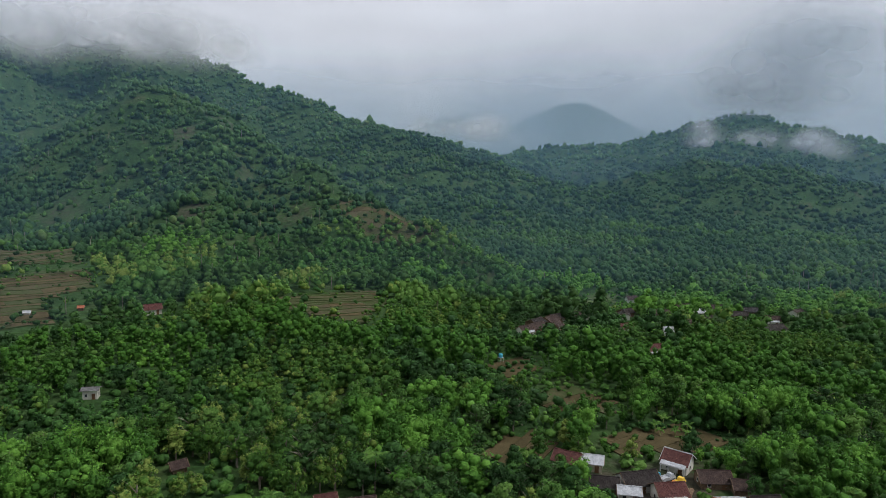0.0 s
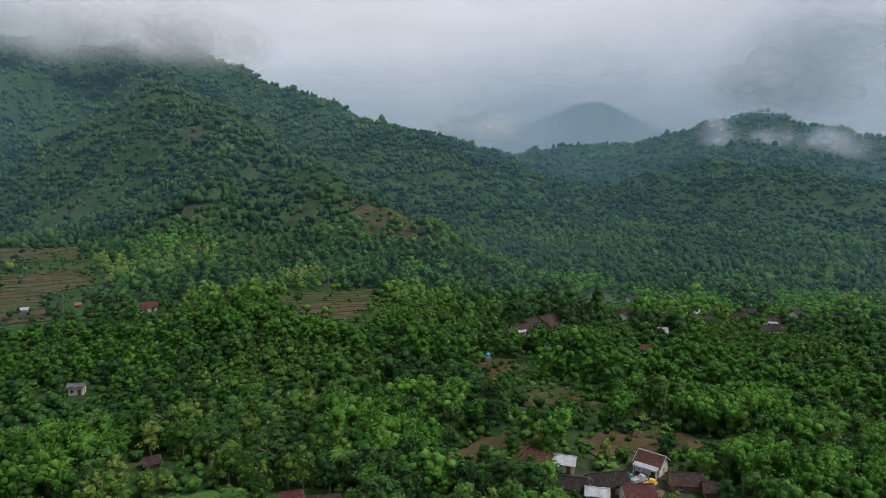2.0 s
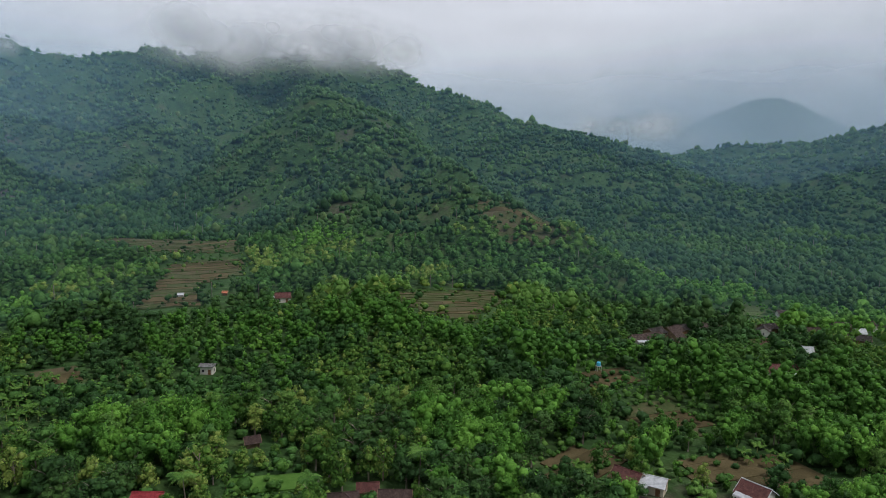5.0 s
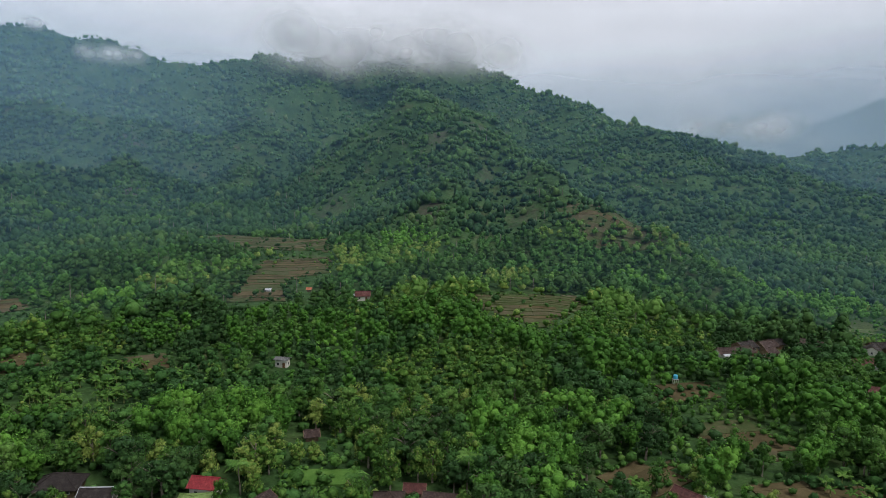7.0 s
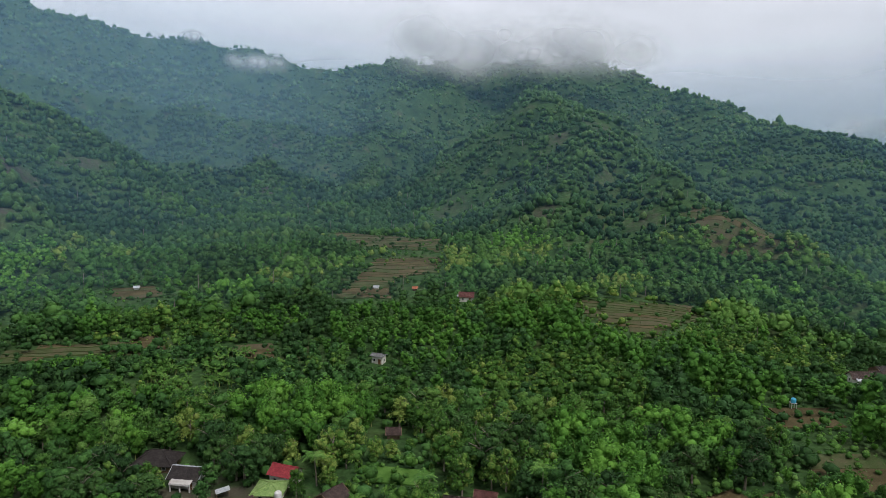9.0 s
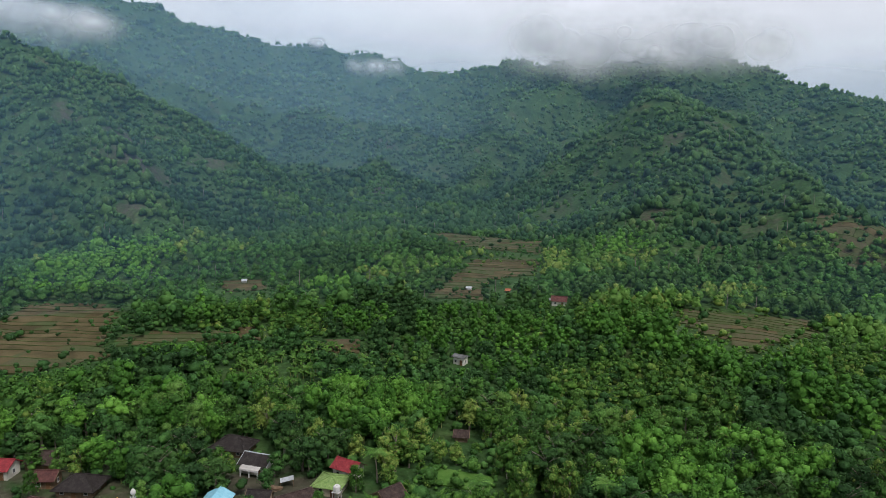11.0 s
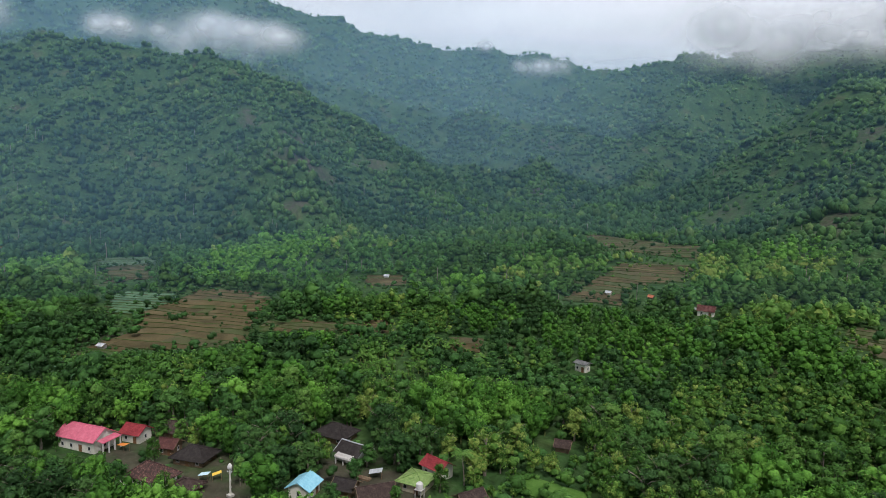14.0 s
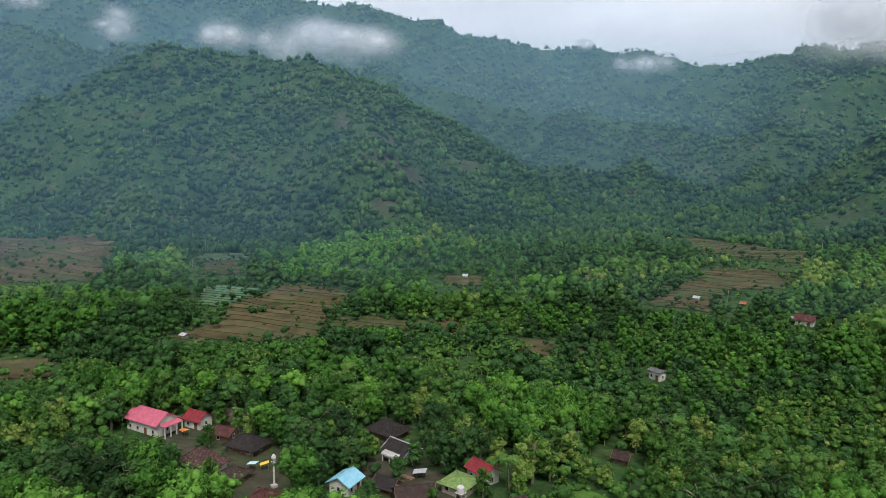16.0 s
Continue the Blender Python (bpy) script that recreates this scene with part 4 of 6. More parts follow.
# ---- small things in the villages ----
def lamp_tower(x, y):
    root = thing("loudspeaker_tower", x, y, 0, "slim white tower with a domed white top", "tower")
    part("base", boxed((-0.6, 0.6, -0.6, 0.6, -0.4, 0.5)), CONCRETE, root)
    bm = bmesh.new()
    tube(bm, [(0, 0, 0.5), (0, 0, 3), (0, 0, 6.2)], [0.22, 0.19, 0.17], 10)
    part("shaft", bm, PLASTER, root)
    for z in (2.0, 3.6, 5.2):
        bm = bmesh.new()
        tube(bm, [(0, 0, z), (0, 0, z + 0.18)], [0.27, 0.27], 10)
        part("band", bm, TRIM_WHITE, root)
    bm = bmesh.new()
    tube(bm, [(0, 0, 6.2), (0, 0, 6.45), (0, 0, 6.9), (0, 0, 7.25), (0, 0, 7.5)], [0.3, 0.52, 0.5, 0.3, 0.05], 12)
    part("dome", bm, TRIM_WHITE, root)
    for k in range(3):
        a = 2.1 * k
        bm = bmesh.new()
        tube(bm, [(0.25 * math.cos(a), 0.25 * math.sin(a), 5.75), (0.6 * math.cos(a), 0.6 * math.sin(a), 5.75)], [0.07, 0.2], 8)
        part("horn", bm, METAL_GREY, root, "pale loudspeaker horn")


lamp_tower(-94.6, 91.0)


def water_tank(x, y, mat, label):
    root = thing("water_tank", x, y, 10, label, "tank")
    for sx in (-0.7, 0.7):
        for sy in (-0.7, 0.7):
            part("leg", boxed((sx - 0.08, sx + 0.08, sy - 0.08, sy + 0.08, -0.3, 2.0)), CONCRETE, root)
    part("platform", boxed((-0.9, 0.9, -0.9, 0.9, 2.0, 2.12)), CONCRETE, root)
    bm = bmesh.new()
    tube(bm, [(0, 0, 2.121), (0, 0, 2.6), (0, 0, 3.3), (0, 0, 3.55)], [0.72, 0.78, 0.76, 0.5], 14)
    tank = part("tank", bm, mat, root)
    bm = bmesh.new()
    tube(bm, [(0, 0, 3.55), (0, 0, 3.66)], [0.3, 0.26], 10)
    part("lid", bm, mat, tank)


water_tank(58, 214, PLASTIC_BLUE, "blue plastic water tank on concrete legs")
water_tank(-63.8, 117.2, TRIM_WHITE, "white water tank on a concrete stand")


def tarp(x, y, turn, w, d, mat, label):
    """A sheet stretched over four short poles."""
    root = thing("tarpaulin_shelter", x, y, turn, label, "shelter")
    for sx in (-1, 1):
        for sy in (-1, 1):
            bm = bmesh.new()
            tube(bm, [(sx * w * 0.46, sy * d * 0.46, -0.2), (sx * w * 0.46, sy * d * 0.46, 1.6 + 0.25 * sx)], [0.05, 0.04], 5)
            part("pole", bm, TIMBER, root)
    n = 6
    bm = bmesh.new()
    g = [[(w * (i / n - 0.5), d * (j / n - 0.5), 1.62 + 0.25 * (2 * i / n - 1) - 0.25 * math.sin(math.pi * i / n) * math.sin(math.pi * j / n)) for i in range(n + 1)] for j in range(n + 1)]
    for j in range(n):
        for i in range(n):
            slab(bm, [g[j][i], g[j][i + 1], g[j + 1][i + 1], g[j + 1][i]], 0.03)
    bmesh.ops.remove_doubles(bm, verts=bm.verts, dist=0.001)
    part("sheet", bm, mat, root)


tarp(-104.8, 91, 30, 2.4, 1.6, CLOTH_BLUE, "pale blue tarpaulin stretched over poles in a yard")
tarp(-103, 93, 60, 2.0, 1.4, CLOTH_YELLOW, "yellow sheet on poles beside a dark-roofed house")
tarp(-133.4, 86.2, 10, 3.0, 1.6, CLOTH_ORANGE, "orange sheet on poles beside the pink-roofed house")
tarp(55.8, 113.8, 20, 2.0, 1.6, CLOTH_ORANGE, "orange sheet shelter between houses")
tarp(-77.5, 117.6, 40, 3.0, 2.2, METAL_GREY, "pale sheets on low poles beside a yard")


def pickup(x, y, turn, mat, label):
    root = thing("pickup_truck", x, y, turn, label, "truck")
    bm = boxed((-2.1, 2.1, -0.8, 0.8, 0.42, 0.95))
    bmesh.ops.bevel(bm, geom=bm.edges, offset=0.08, segments=2, affect="EDGES")
    part("body", bm, mat, root)
    bm = bmesh.new()
    vs = box(bm, 0.25, 1.75, -0.74, 0.74, 0.951, 1.75)
    for v in vs[4:]:
        v.co.x = 0.45 + (v.co.x - 0.25) * 0.62
        v.co.y *= 0.88
    cab = part("cab", bm, mat, root)
    part("windscreen", boxed((1.42, 1.46, -0.6, 0.6, 1.15, 1.6)), GLASS, cab)
    for s in (-1, 1):
        part("bed_side", boxed((-2.08, 0.15, s * 0.76 - 0.04, s * 0.76 + 0.04, 0.951, 1.3)), mat, root)
        for wx in (-1.3, 1.3):
            bm = bmesh.new()
            tube(bm, [(wx, s * 0.62, 0.33), (wx, s * 0.84, 0.33)], [0.34, 0.34], 14)
            tyre = part("wheel", bm, RUBBER, root)
            bm = bmesh.new()
            tube(bm, [(wx, s * 0.845, 0.33), (wx, s * 0.86, 0.33)], [0.18, 0.16], 10)
            part("rim", bm, METAL_GREY, tyre)


pickup(58.6, 115.4, 24, CLOTH_YELLOW, "yellow pickup truck parked between houses")
pickup(57.6, 118.2, 10, METAL_GREY, "silver pickup truck parked beside a white house")


def boundary_wall(points, label):
    """A low plastered wall with square pillars, one length after another."""
    x0, y0 = points[0]
    root = thing("boundary_wall", x0, y0, 0, label, "wall")
    base = root.matrix_basis.translation.z
    for (xa, ya), (xb, yb) in zip(points, points[1:]):
        turn = math.atan2(yb - ya, xb - xa)
        span = math.hypot(xb - xa, yb - ya)
        n = max(int(span // 2.5), 1)
        for k in range(n):
            t0 = k / n
            px, py = xa + (xb - xa) * t0, ya + (yb - ya) * t0
            m = Matrix.Translation((px - x0, py - y0, stand(px, py) - base)) @ Matrix.Rotation(turn, 4, "Z")
            bm = bmesh.new()
            box(bm, 0.16, span / n - 0.16, -0.07, 0.07, -0.6, 0.95, m)
            box(bm, 0.16, span / n - 0.16, -0.11, 0.11, 0.953, 1.03, m)
            part("panel", bm, PLASTER, root)
            bm = bmesh.new()
            box(bm, -0.15, 0.15, -0.15, 0.15, -0.6, 1.2, m)
            part("pillar", bm, CONCRETE, root)


def wood_stack(x, y, turn, seed):
    root = thing("wood_stack", x, y, turn, "grey stack of sawn planks lying in a yard", "planks")
    r = random.Random(seed)
    for k in range(14):
        layer, slot = divmod(k, 5)
        z = -0.05 + 0.16 * layer
        y0 = slot * 0.34 + r.uniform(-0.05, 0.05)
        part("plank", boxed((-1.6 + r.uniform(-0.3, 0.1), 1.6 + r.uniform(-0.1, 0.4), y0, y0 + 0.26, z, z + 0.13)), TIMBER, root)


def drum(x, y, mat, label):
    root = thing("drum", x, y, 0, label, "drum")
    bm = bmesh.new()
    tube(bm, [(0, 0, -0.1), (0, 0, 0.3), (0, 0, 0.34), (0, 0, 0.6), (0, 0, 0.64), (0, 0, 1.0)], [0.36, 0.36, 0.39, 0.36, 0.39, 0.36], 12)
    part("body", bm, mat, root)
    bm = bmesh.new()
    tube(bm, [(0, 0, 1.001), (0, 0, 1.05)], [0.33, 0.33], 12)
    part("lid", bm, mat, root)


boundary_wall(((-119.0, 78.0), (-108.5, 76.8), (-101.5, 77.0)), "low dirty white wall with square pillars along a yard")
wood_stack(-102.5, 82.5, 30, 3)
wood_stack(-79.0, 114.6, 15, 4)
wood_stack(59.0, 111.0, 40, 5)
drum(-91.2, 88.2, TILE_RED, "red steel drum beside the white tower")
drum(-90.3, 88.9, TILE_RED, "red steel drum beside the white tower")
drum(57.0, 120.6, PLASTIC_BLUE, "blue plastic drum beside a house wall")




# ---- trees ----
RNG = np.random.default_rng(7)
HOUSES = [(o.matrix_basis.translation.x, o.matrix_basis.translation.y) for o in scene.objects if o.name.startswith(("house", "pickup", "loud", "water_tank", "tarp"))]
HOUSES = np.array(HOUSES)


def leaves(blobs, count, size, droop, rng, quad=True):
    """Leaf sprays over the outsides of blobs (x, y, z, radius): bent diamonds, or triangles."""
    blobs = np.asarray(blobs, float)
    weight = blobs[:, 3] ** 2
    pick = rng.choice(len(blobs), count, p=weight / weight.sum())
    d = rng.normal(size=(count, 3))
    d /= np.linalg.norm(d, axis=1)[:, None]
    d[:, 2] = np.where(d[:, 2] < -0.25, -d[:, 2], d[:, 2])
    r = blobs[pick, 3] * rng.uniform(0.72, 1.08, count)
    centre = blobs[pick, :3] + d * r[:, None] * (1, 1, 0.85)
    n = d + rng.normal(size=(count, 3)) * 0.3 + (0, 0, 0.2)
    n /= np.linalg.norm(n, axis=1)[:, None]
    a = np.cross(n, rng.normal(size=(count, 3)))
    a /= np.linalg.norm(a, axis=1)[:, None]
    b = np.cross(n, a)
    s = (size * rng.uniform(0.6, 1.35, count))[:, None]
    if quad:
        v = np.stack([centre - a * s, centre + b * s * 0.55 - n * s * droop, centre + a * s - n * s * droop * 1.5, centre - b * s * 0.6 - n * s * droop], 1)
    else:
        v = np.stack([centre - a * s, centre + b * s * 1.1 - n * s * droop, centre + a * s * 0.8 - b * s * 0.6], 1)
    k = v.shape[1]
    soft = d * 1.0 + n * 0.35 + rng.normal(size=(count, 3)) * 0.18
    soft /= np.linalg.norm(soft, axis=1)[:, None]
    over = (np.cross(v[:, 1] - v[:, 0], v[:, 2] - v[:, 0]) * soft).sum(1) < 0
    v[over] = v[over][:, ::-1]
    return v.reshape(-1, 3), np.arange(count * k).reshape(-1, k), np.repeat(soft, k, 0)


GOLD = (1 + math.sqrt(5)) / 2
ICO_V = np.array([(-1, GOLD, 0), (1, GOLD, 0), (-1, -GOLD, 0), (1, -GOLD, 0), (0, -1, GOLD), (0, 1, GOLD), (0, -1, -GOLD), (0, 1, -GOLD),
                  (GOLD, 0, -1), (GOLD, 0, 1), (-GOLD, 0, -1), (-GOLD, 0, 1)]) / math.hypot(1, GOLD)
ICO_F = np.array([(0, 11, 5), (0, 5, 1), (0, 1, 7), (0, 10, 11), (1, 5, 9), (5, 11, 4), (11, 10, 2), (7, 1, 8), (3, 9, 4), (3, 4, 2),
                  (3, 8, 9), (4, 9, 5), (2, 4, 11), (9, 8, 1), (3, 2, 6), (3, 6, 8)])


def clumps(blobs, rng, flat=0.85):
    """Rounded, uneven clumps of foliage, one for each blob, open underneath."""
    verts, faces, normals = [], [], []
    for k, (x, y, z, rad) in enumerate(blobs):
        a = rng.uniform(0, 6.28)
        turn = np.array([[math.cos(a), -math.sin(a), 0], [math.sin(a), math.cos(a), 0], [0, 0, 1]])
        v = ICO_V @ turn.T
        normals.append(v)
        verts.append(v * rng.uniform(0.72, 1.2, (12, 1)) * rad * (1, 1, flat) + (x, y, z))
        faces.append(ICO_F + 12 * k)
    return np.concatenate(verts), np.concatenate(faces), np.concatenate(normals)


def domes(blobs, rng):
    """Small rounded crowns of foliage for trees far off, fifteen triangles each."""
    a = np.arange(5) * 2 * math.pi / 5
    verts, faces, normals = [], [], []
    for k, (x, y, z, rad) in enumerate(blobs):
        turn = a + rng.uniform(0, 6.28)
        upper = np.stack([0.85 * np.cos(turn), 0.85 * np.sin(turn), np.full(5, 0.35)], 1) * rng.uniform(0.6, 1.3, (5, 1))
        lower = np.stack([np.cos(turn + 0.63), np.sin(turn + 0.63), np.full(5, -0.75)], 1) * rng.uniform(0.75, 1.25, (5, 1))
        v = np.concatenate([[(rng.normal() * 0.15, rng.normal() * 0.15, rng.uniform(0.85, 1.15))], upper, lower])
        verts.append(v * rad + (x, y, z))
        normals.append(v / np.linalg.norm(v, axis=1)[:, None])
        f = [(0, 1 + i, 1 + (i + 1) % 5) for i in range(5)]
        for i in range(5):
            f += [(1 + i, 6 + i, 1 + (i + 1) % 5), (6 + i, 6 + (i + 1) % 5, 1 + (i + 1) % 5)]
        faces.append(np.array(f) + 11 * k)
    return np.concatenate(verts), np.concatenate(faces), np.concatenate(normals)


def crown_mesh(blobs, flakes, size, droop, rng, flat=0.85, core=1.0, skip=1):
    """Clumps with loose sprays of leaves over them: vertices, triangles, and the outward direction at each vertex."""
    inner = [(x, y, z, rad * core) for x, y, z, rad in blobs[::max(int(skip), 1)]]
    v0, f0, n0 = domes(inner, rng) if skip == 0.5 else clumps(inner, rng, flat)
    if not flakes:
        return v0, f0, n0
    v1, f1, n1 = leaves(blobs, flakes, size, droop, rng, quad=False)
    return np.concatenate([v0, v1]), np.concatenate([f0, f1 + len(v0)]), np.concatenate([n0, n1])


def round_blobs(rng, R, H, base, count, flat=0.75):
    out = []
    for k in range(count):
        a, t = rng.uniform(0, 2 * math.pi), rng.uniform(0, 1) ** 0.6
        up = rng.uniform(0, 1)
        rr = R * 0.72 * t * math.sqrt(max(1 - (up * 0.9) ** 2, 0.05))
        out.append((rr * math.cos(a), rr * math.sin(a), base + H * (0.2 + 0.72 * up), R * rng.uniform(0.26, 0.46) * flat / 0.75))
    return out


def tier_blobs(rng, R, H, base, count):
    """Flat spreading layers, as of a rain tree or albizia."""
    out = []
    for k in range(count):
        a, t = rng.uniform(0, 2 * math.pi), rng.uniform(0.1, 1)
        tier = rng.integers(0, 3)
        out.append((R * 0.8 * t * math.cos(a), R * 0.8 * t * math.sin(a), base + H * (0.35 + 0.25 * tier) - 0.25 * R * t * t, R * rng.uniform(0.2, 0.32)))
    return out


def plume_blobs(rng, R, H, count):
    """Arching bamboo culms: small blobs strung along outward curves."""
    out = []
    for k in range(count):
        a, lean = rng.uniform(0, 2 * math.pi), rng.uniform(0.25, 1.0)
        top = H * rng.uniform(0.8, 1.05)
        for t in np.linspace(0.3, 1.0, 6):
            out.append((R * lean * t ** 2.2 * math.cos(a), R * lean * t ** 2.2 * math.sin(a), top * (t - 0.28 * lean * t ** 4), 0.85 + 0.95 * math.sin(math.pi * min(t, 0.97) ** 1.5)))
    return out


def trunk_bm(rng, H, r, R, limbs=4, sides=5):
    bm = bmesh.new()
    bend = rng.uniform(-0.4, 0.4, 2)
    pts = [(bend[0] * t * t, bend[1] * t * t, H * t) for t in (0, 0.3, 0.65, 1.0)]
    pts[0] = (0, 0, -0.6)
    tube(bm, pts, [r * 1.3, r, r * 0.75, r * 0.4], sides)
    for k in range(limbs):
        a, t = 2 * math.pi * k / limbs + rng.uniform(-0.4, 0.4), rng.uniform(0.5, 0.9)
        p = Vector((bend[0] * t * t, bend[1] * t * t, H * t))
        e = p + Vector((R * 0.6 * math.cos(a), R * 0.6 * math.sin(a), H * 0.32))
        tube(bm, [p, (p + e) / 2 + Vector((0, 0, 0.3)), e], [r * 0.4, r * 0.28, r * 0.12], 3)
    return bm


def tree(name, label, x, y, rng, blobs, count, size, droop, mat, H, r, R, limbs=4):
    root = thing(name, x, y, 0, label, "tree", "trees of the valley")
    part("trunk", trunk_bm(rng, H, r, R, limbs), BARK, root)
    v, f, n = crown_mesh(blobs, count, size, droop, rng, 0.85, 0.78, 2)
    crown = put_mesh("crown", v, f, (mat,), smooth_faces=True, normals=n)
    crown.parent = root
    return root


def bamboo(x, y, rng, label):
    root = thing("bamboo_clump", x, y, 0, label, "bamboo", "bamboo clumps")
    blobs = plume_blobs(rng, 4.0, 10.5, 14)
    for k in range(0, 24, 6):
        bm = bmesh.new()
        pts = [(0.25 * math.cos(k), 0.25 * math.sin(k), -0.4)] + [b[:3] for b in blobs[k:k + 6]]
        tube(bm, pts, [0.07] * 3 + [0.05] * 2 + [0.03] * 2, 3)
        part("culm", bm, CULM, root)
    v, f, n = crown_mesh(blobs, 760, 0.36, 0.45, rng, 1.0, 0.75, 4)
    crown = put_mesh("crown", v, f, (LEAF[3],), smooth_faces=True, normals=n)
    crown.parent = root
    return root


CULM = material("bamboo_culm", ((0.16, 0.20, 0.06), (0.24, 0.27, 0.10)), 0.8, 0.6, 0.1, 0.1)


def blade(bm, base, a, length, width, rise, droop, n=6):
    """An arching leaf blade with a fold along its rib."""
    last = None
    for i in range(n + 1):
        t = i / n
        out = length * t * (1 - 0.15 * t)
        c = Vector(base) + Vector((math.cos(a) * out, math.sin(a) * out, rise * t - droop * t * t))
        side = Vector((-math.sin(a), math.cos(a), 0)) * width * (0.25 + math.sin(math.pi * (0.12 + 0.8 * t))) * 0.5
        row = [bm.verts.new(c + side - Vector((0, 0, 0.12))), bm.verts.new(c), bm.verts.new(c - side - Vector((0, 0, 0.12)))]
        if last:
            bm.faces.new((last[0], last[1], row[1], row[0]))
            bm.faces.new((last[1], last[2], row[2], row[1]))
        last = row


def banana(x, y, rng, label):
    root = thing("banana_plant", x, y, 0, label, "banana plant", "banana plants")
    bm = bmesh.new()
    tube(bm, [(0, 0, -0.3), (0, 0, 1.4), (0, 0, 2.8)], [0.2, 0.16, 0.1], 6)
    part("stem", bm, CULM, root)
    for k in range(9):
        bm = bmesh.new()
        blade(bm, (0, 0, 2.5 + 0.1 * (k % 3)), k * 2.4 + rng.uniform(-0.3, 0.3), rng.uniform(1.9, 2.6), 0.75, rng.uniform(1.2, 2.4), rng.uniform(0.6, 2.2))
        part("leaf", bm, BANANA, root)
    return root


def palm(x, y, rng, label):
    root = thing("coconut_palm", x, y, 0, label, "palm", "coconut palms")
    bm = bmesh.new()
    tube(bm, [(0, 0, -0.4), (0.2, 0.1, 3), (0.5, 0.2, 6), (0.6, 0.3, 8.6)], [0.24, 0.17, 0.15, 0.14], 7)
    part("trunk", bm, BARK, root)
    for k in range(15):
        a = k * 2.4 + rng.uniform(-0.2, 0.2)
        rise, droop = rng.uniform(0.4, 2.6), rng.uniform(1.6, 3.6)
        bm = bmesh.new()
        for i in range(12):
            t = i / 12 + 0.06
            out = 3.6 * t * (1 - 0.12 * t)
            c = Vector((0.6, 0.3, 8.6)) + Vector((math.cos(a) * out, math.sin(a) * out, rise * t - droop * t * t))
            along = Vector((math.cos(a), math.sin(a), 0))
            side = Vector((-math.sin(a), math.cos(a), 0))
            w = 1.0 * math.sin(math.pi * min(0.15 + 0.85 * t, 0.98)) + 0.15
            for s in (-1, 1):
                tip = c + side * s * w + along * 0.35 - Vector((0, 0, 0.45 * w))
                bm.faces.new([bm.verts.new(c - along * 0.12), bm.verts.new(c + along * 0.14), bm.verts.new(tip)])
        part("frond", bm, LEAF[1], root)
    return root


def scatter(lo, hi, gap, rng):
    """Jittered places in a ring sector round the flight line, out of the fields, yards and houses."""
    n = int(2 * hi / gap)
    u = (np.arange(n) + 0.5) * gap - hi
    X, Y = np.meshgrid(u, u[u > -120])
    X = X + rng.uniform(-0.42, 0.42, X.shape) * gap
    Y = Y + rng.uniform(-0.42, 0.42, Y.shape) * gap
    X, Y = X.ravel(), Y.ravel()
    d, az = np.hypot(X, Y), np.degrees(np.arctan2(X, Y))
    keep = (d >= lo) & (d < hi) & (az > -89) & (az < 60)
    return X[keep], Y[keep]


def free(X, Y, grow):
    ok = np.ones(len(X), bool)
    for row in FIELDS:
        poly = row[1]
        cx, cy = np.mean(poly, 0)
        k = 1 + grow / 22
        ok &= ~inside(X, Y, tuple(((x - cx) * k + cx, (y - cy) * k + cy) for x, y in poly)) | (("knoll" in row[0]) & (RNG.uniform(size=len(X)) < 0.88))
    for e in YARDS:
        ok &= near_ellipse(X, Y, e) > 1.0
    for e in ((-128, 186, 14, 9), (-42, 122, 10, 7)):
        ok &= near_ellipse(X, Y, e) > 1.0
    for e in BARE:
        ok &= (near_ellipse(X, Y, e) > 1.0) | (RNG.uniform(size=len(X)) < 0.3)
    for hx, hy in HOUSES:
        # open ground on the side of each house that the valley path runs along
        along = np.clip((X * -hx + Y * -hy) / math.hypot(hx, hy) + math.hypot(hx, hy), 0, 3)
        px, py = hx - along * hx / math.hypot(hx, hy), hy - along * hy / math.hypot(hx, hy)
        ok &= np.hypot(X - px, Y - py) > 5.2 + grow * 0.3
    return ok


# garden plants and field edges stay low on the open side of houses and fields
OPEN = [(hx, hy, 10.0, 0.0, 34) if hx < -130 else (hx, hy, 7.0, 1.0, 30) if math.hypot(hx, hy) < 180 else (hx, hy, 5.5, 1.5, 22) for hx, hy in HOUSES]
for row in FIELDS:
    poly = row[1]
    if "knoll" in row[0]:
        continue
    reach = 40 if np.ptp(poly, 0).max() > 32 else 12
    for (x0, y0), (x1, y1) in zip(poly, poly[1:] + poly[:1]):
        for t in np.arange(0, 1, 5.0 / max(math.hypot(x1 - x0, y1 - y0), 5.0)):
            OPEN.append((x0 + (x1 - x0) * t, y0 + (y1 - y0) * t, 4.0, 1.2, reach))


OPEN += [(-79, 219.5, 5.5, 0.2, 26)]
OPEN += [(-128 + 8 * k, 176 - 2 * abs(k), 6.0, 1.5, 26) for k in range(-2, 3)]


def headroom(X, Y):
    """How tall a tree may stand at each place, in metres."""
    top = np.full(len(X), 30.0)
    for hx, hy, wide, low, reach in OPEN:
        far = math.hypot(hx - 8, hy)
        ux, uy = (8 - hx) / far, -hy / far
        along = (X - hx) * ux + (Y - hy) * uy
        across = np.abs((X - hx) * uy - (Y - hy) * ux)
        room = low + np.clip(along, 0, None) * (70.0 / far)
        top = np.where((along > -2) & (along < reach) & (across < wide), np.minimum(top, room), top)
    return top


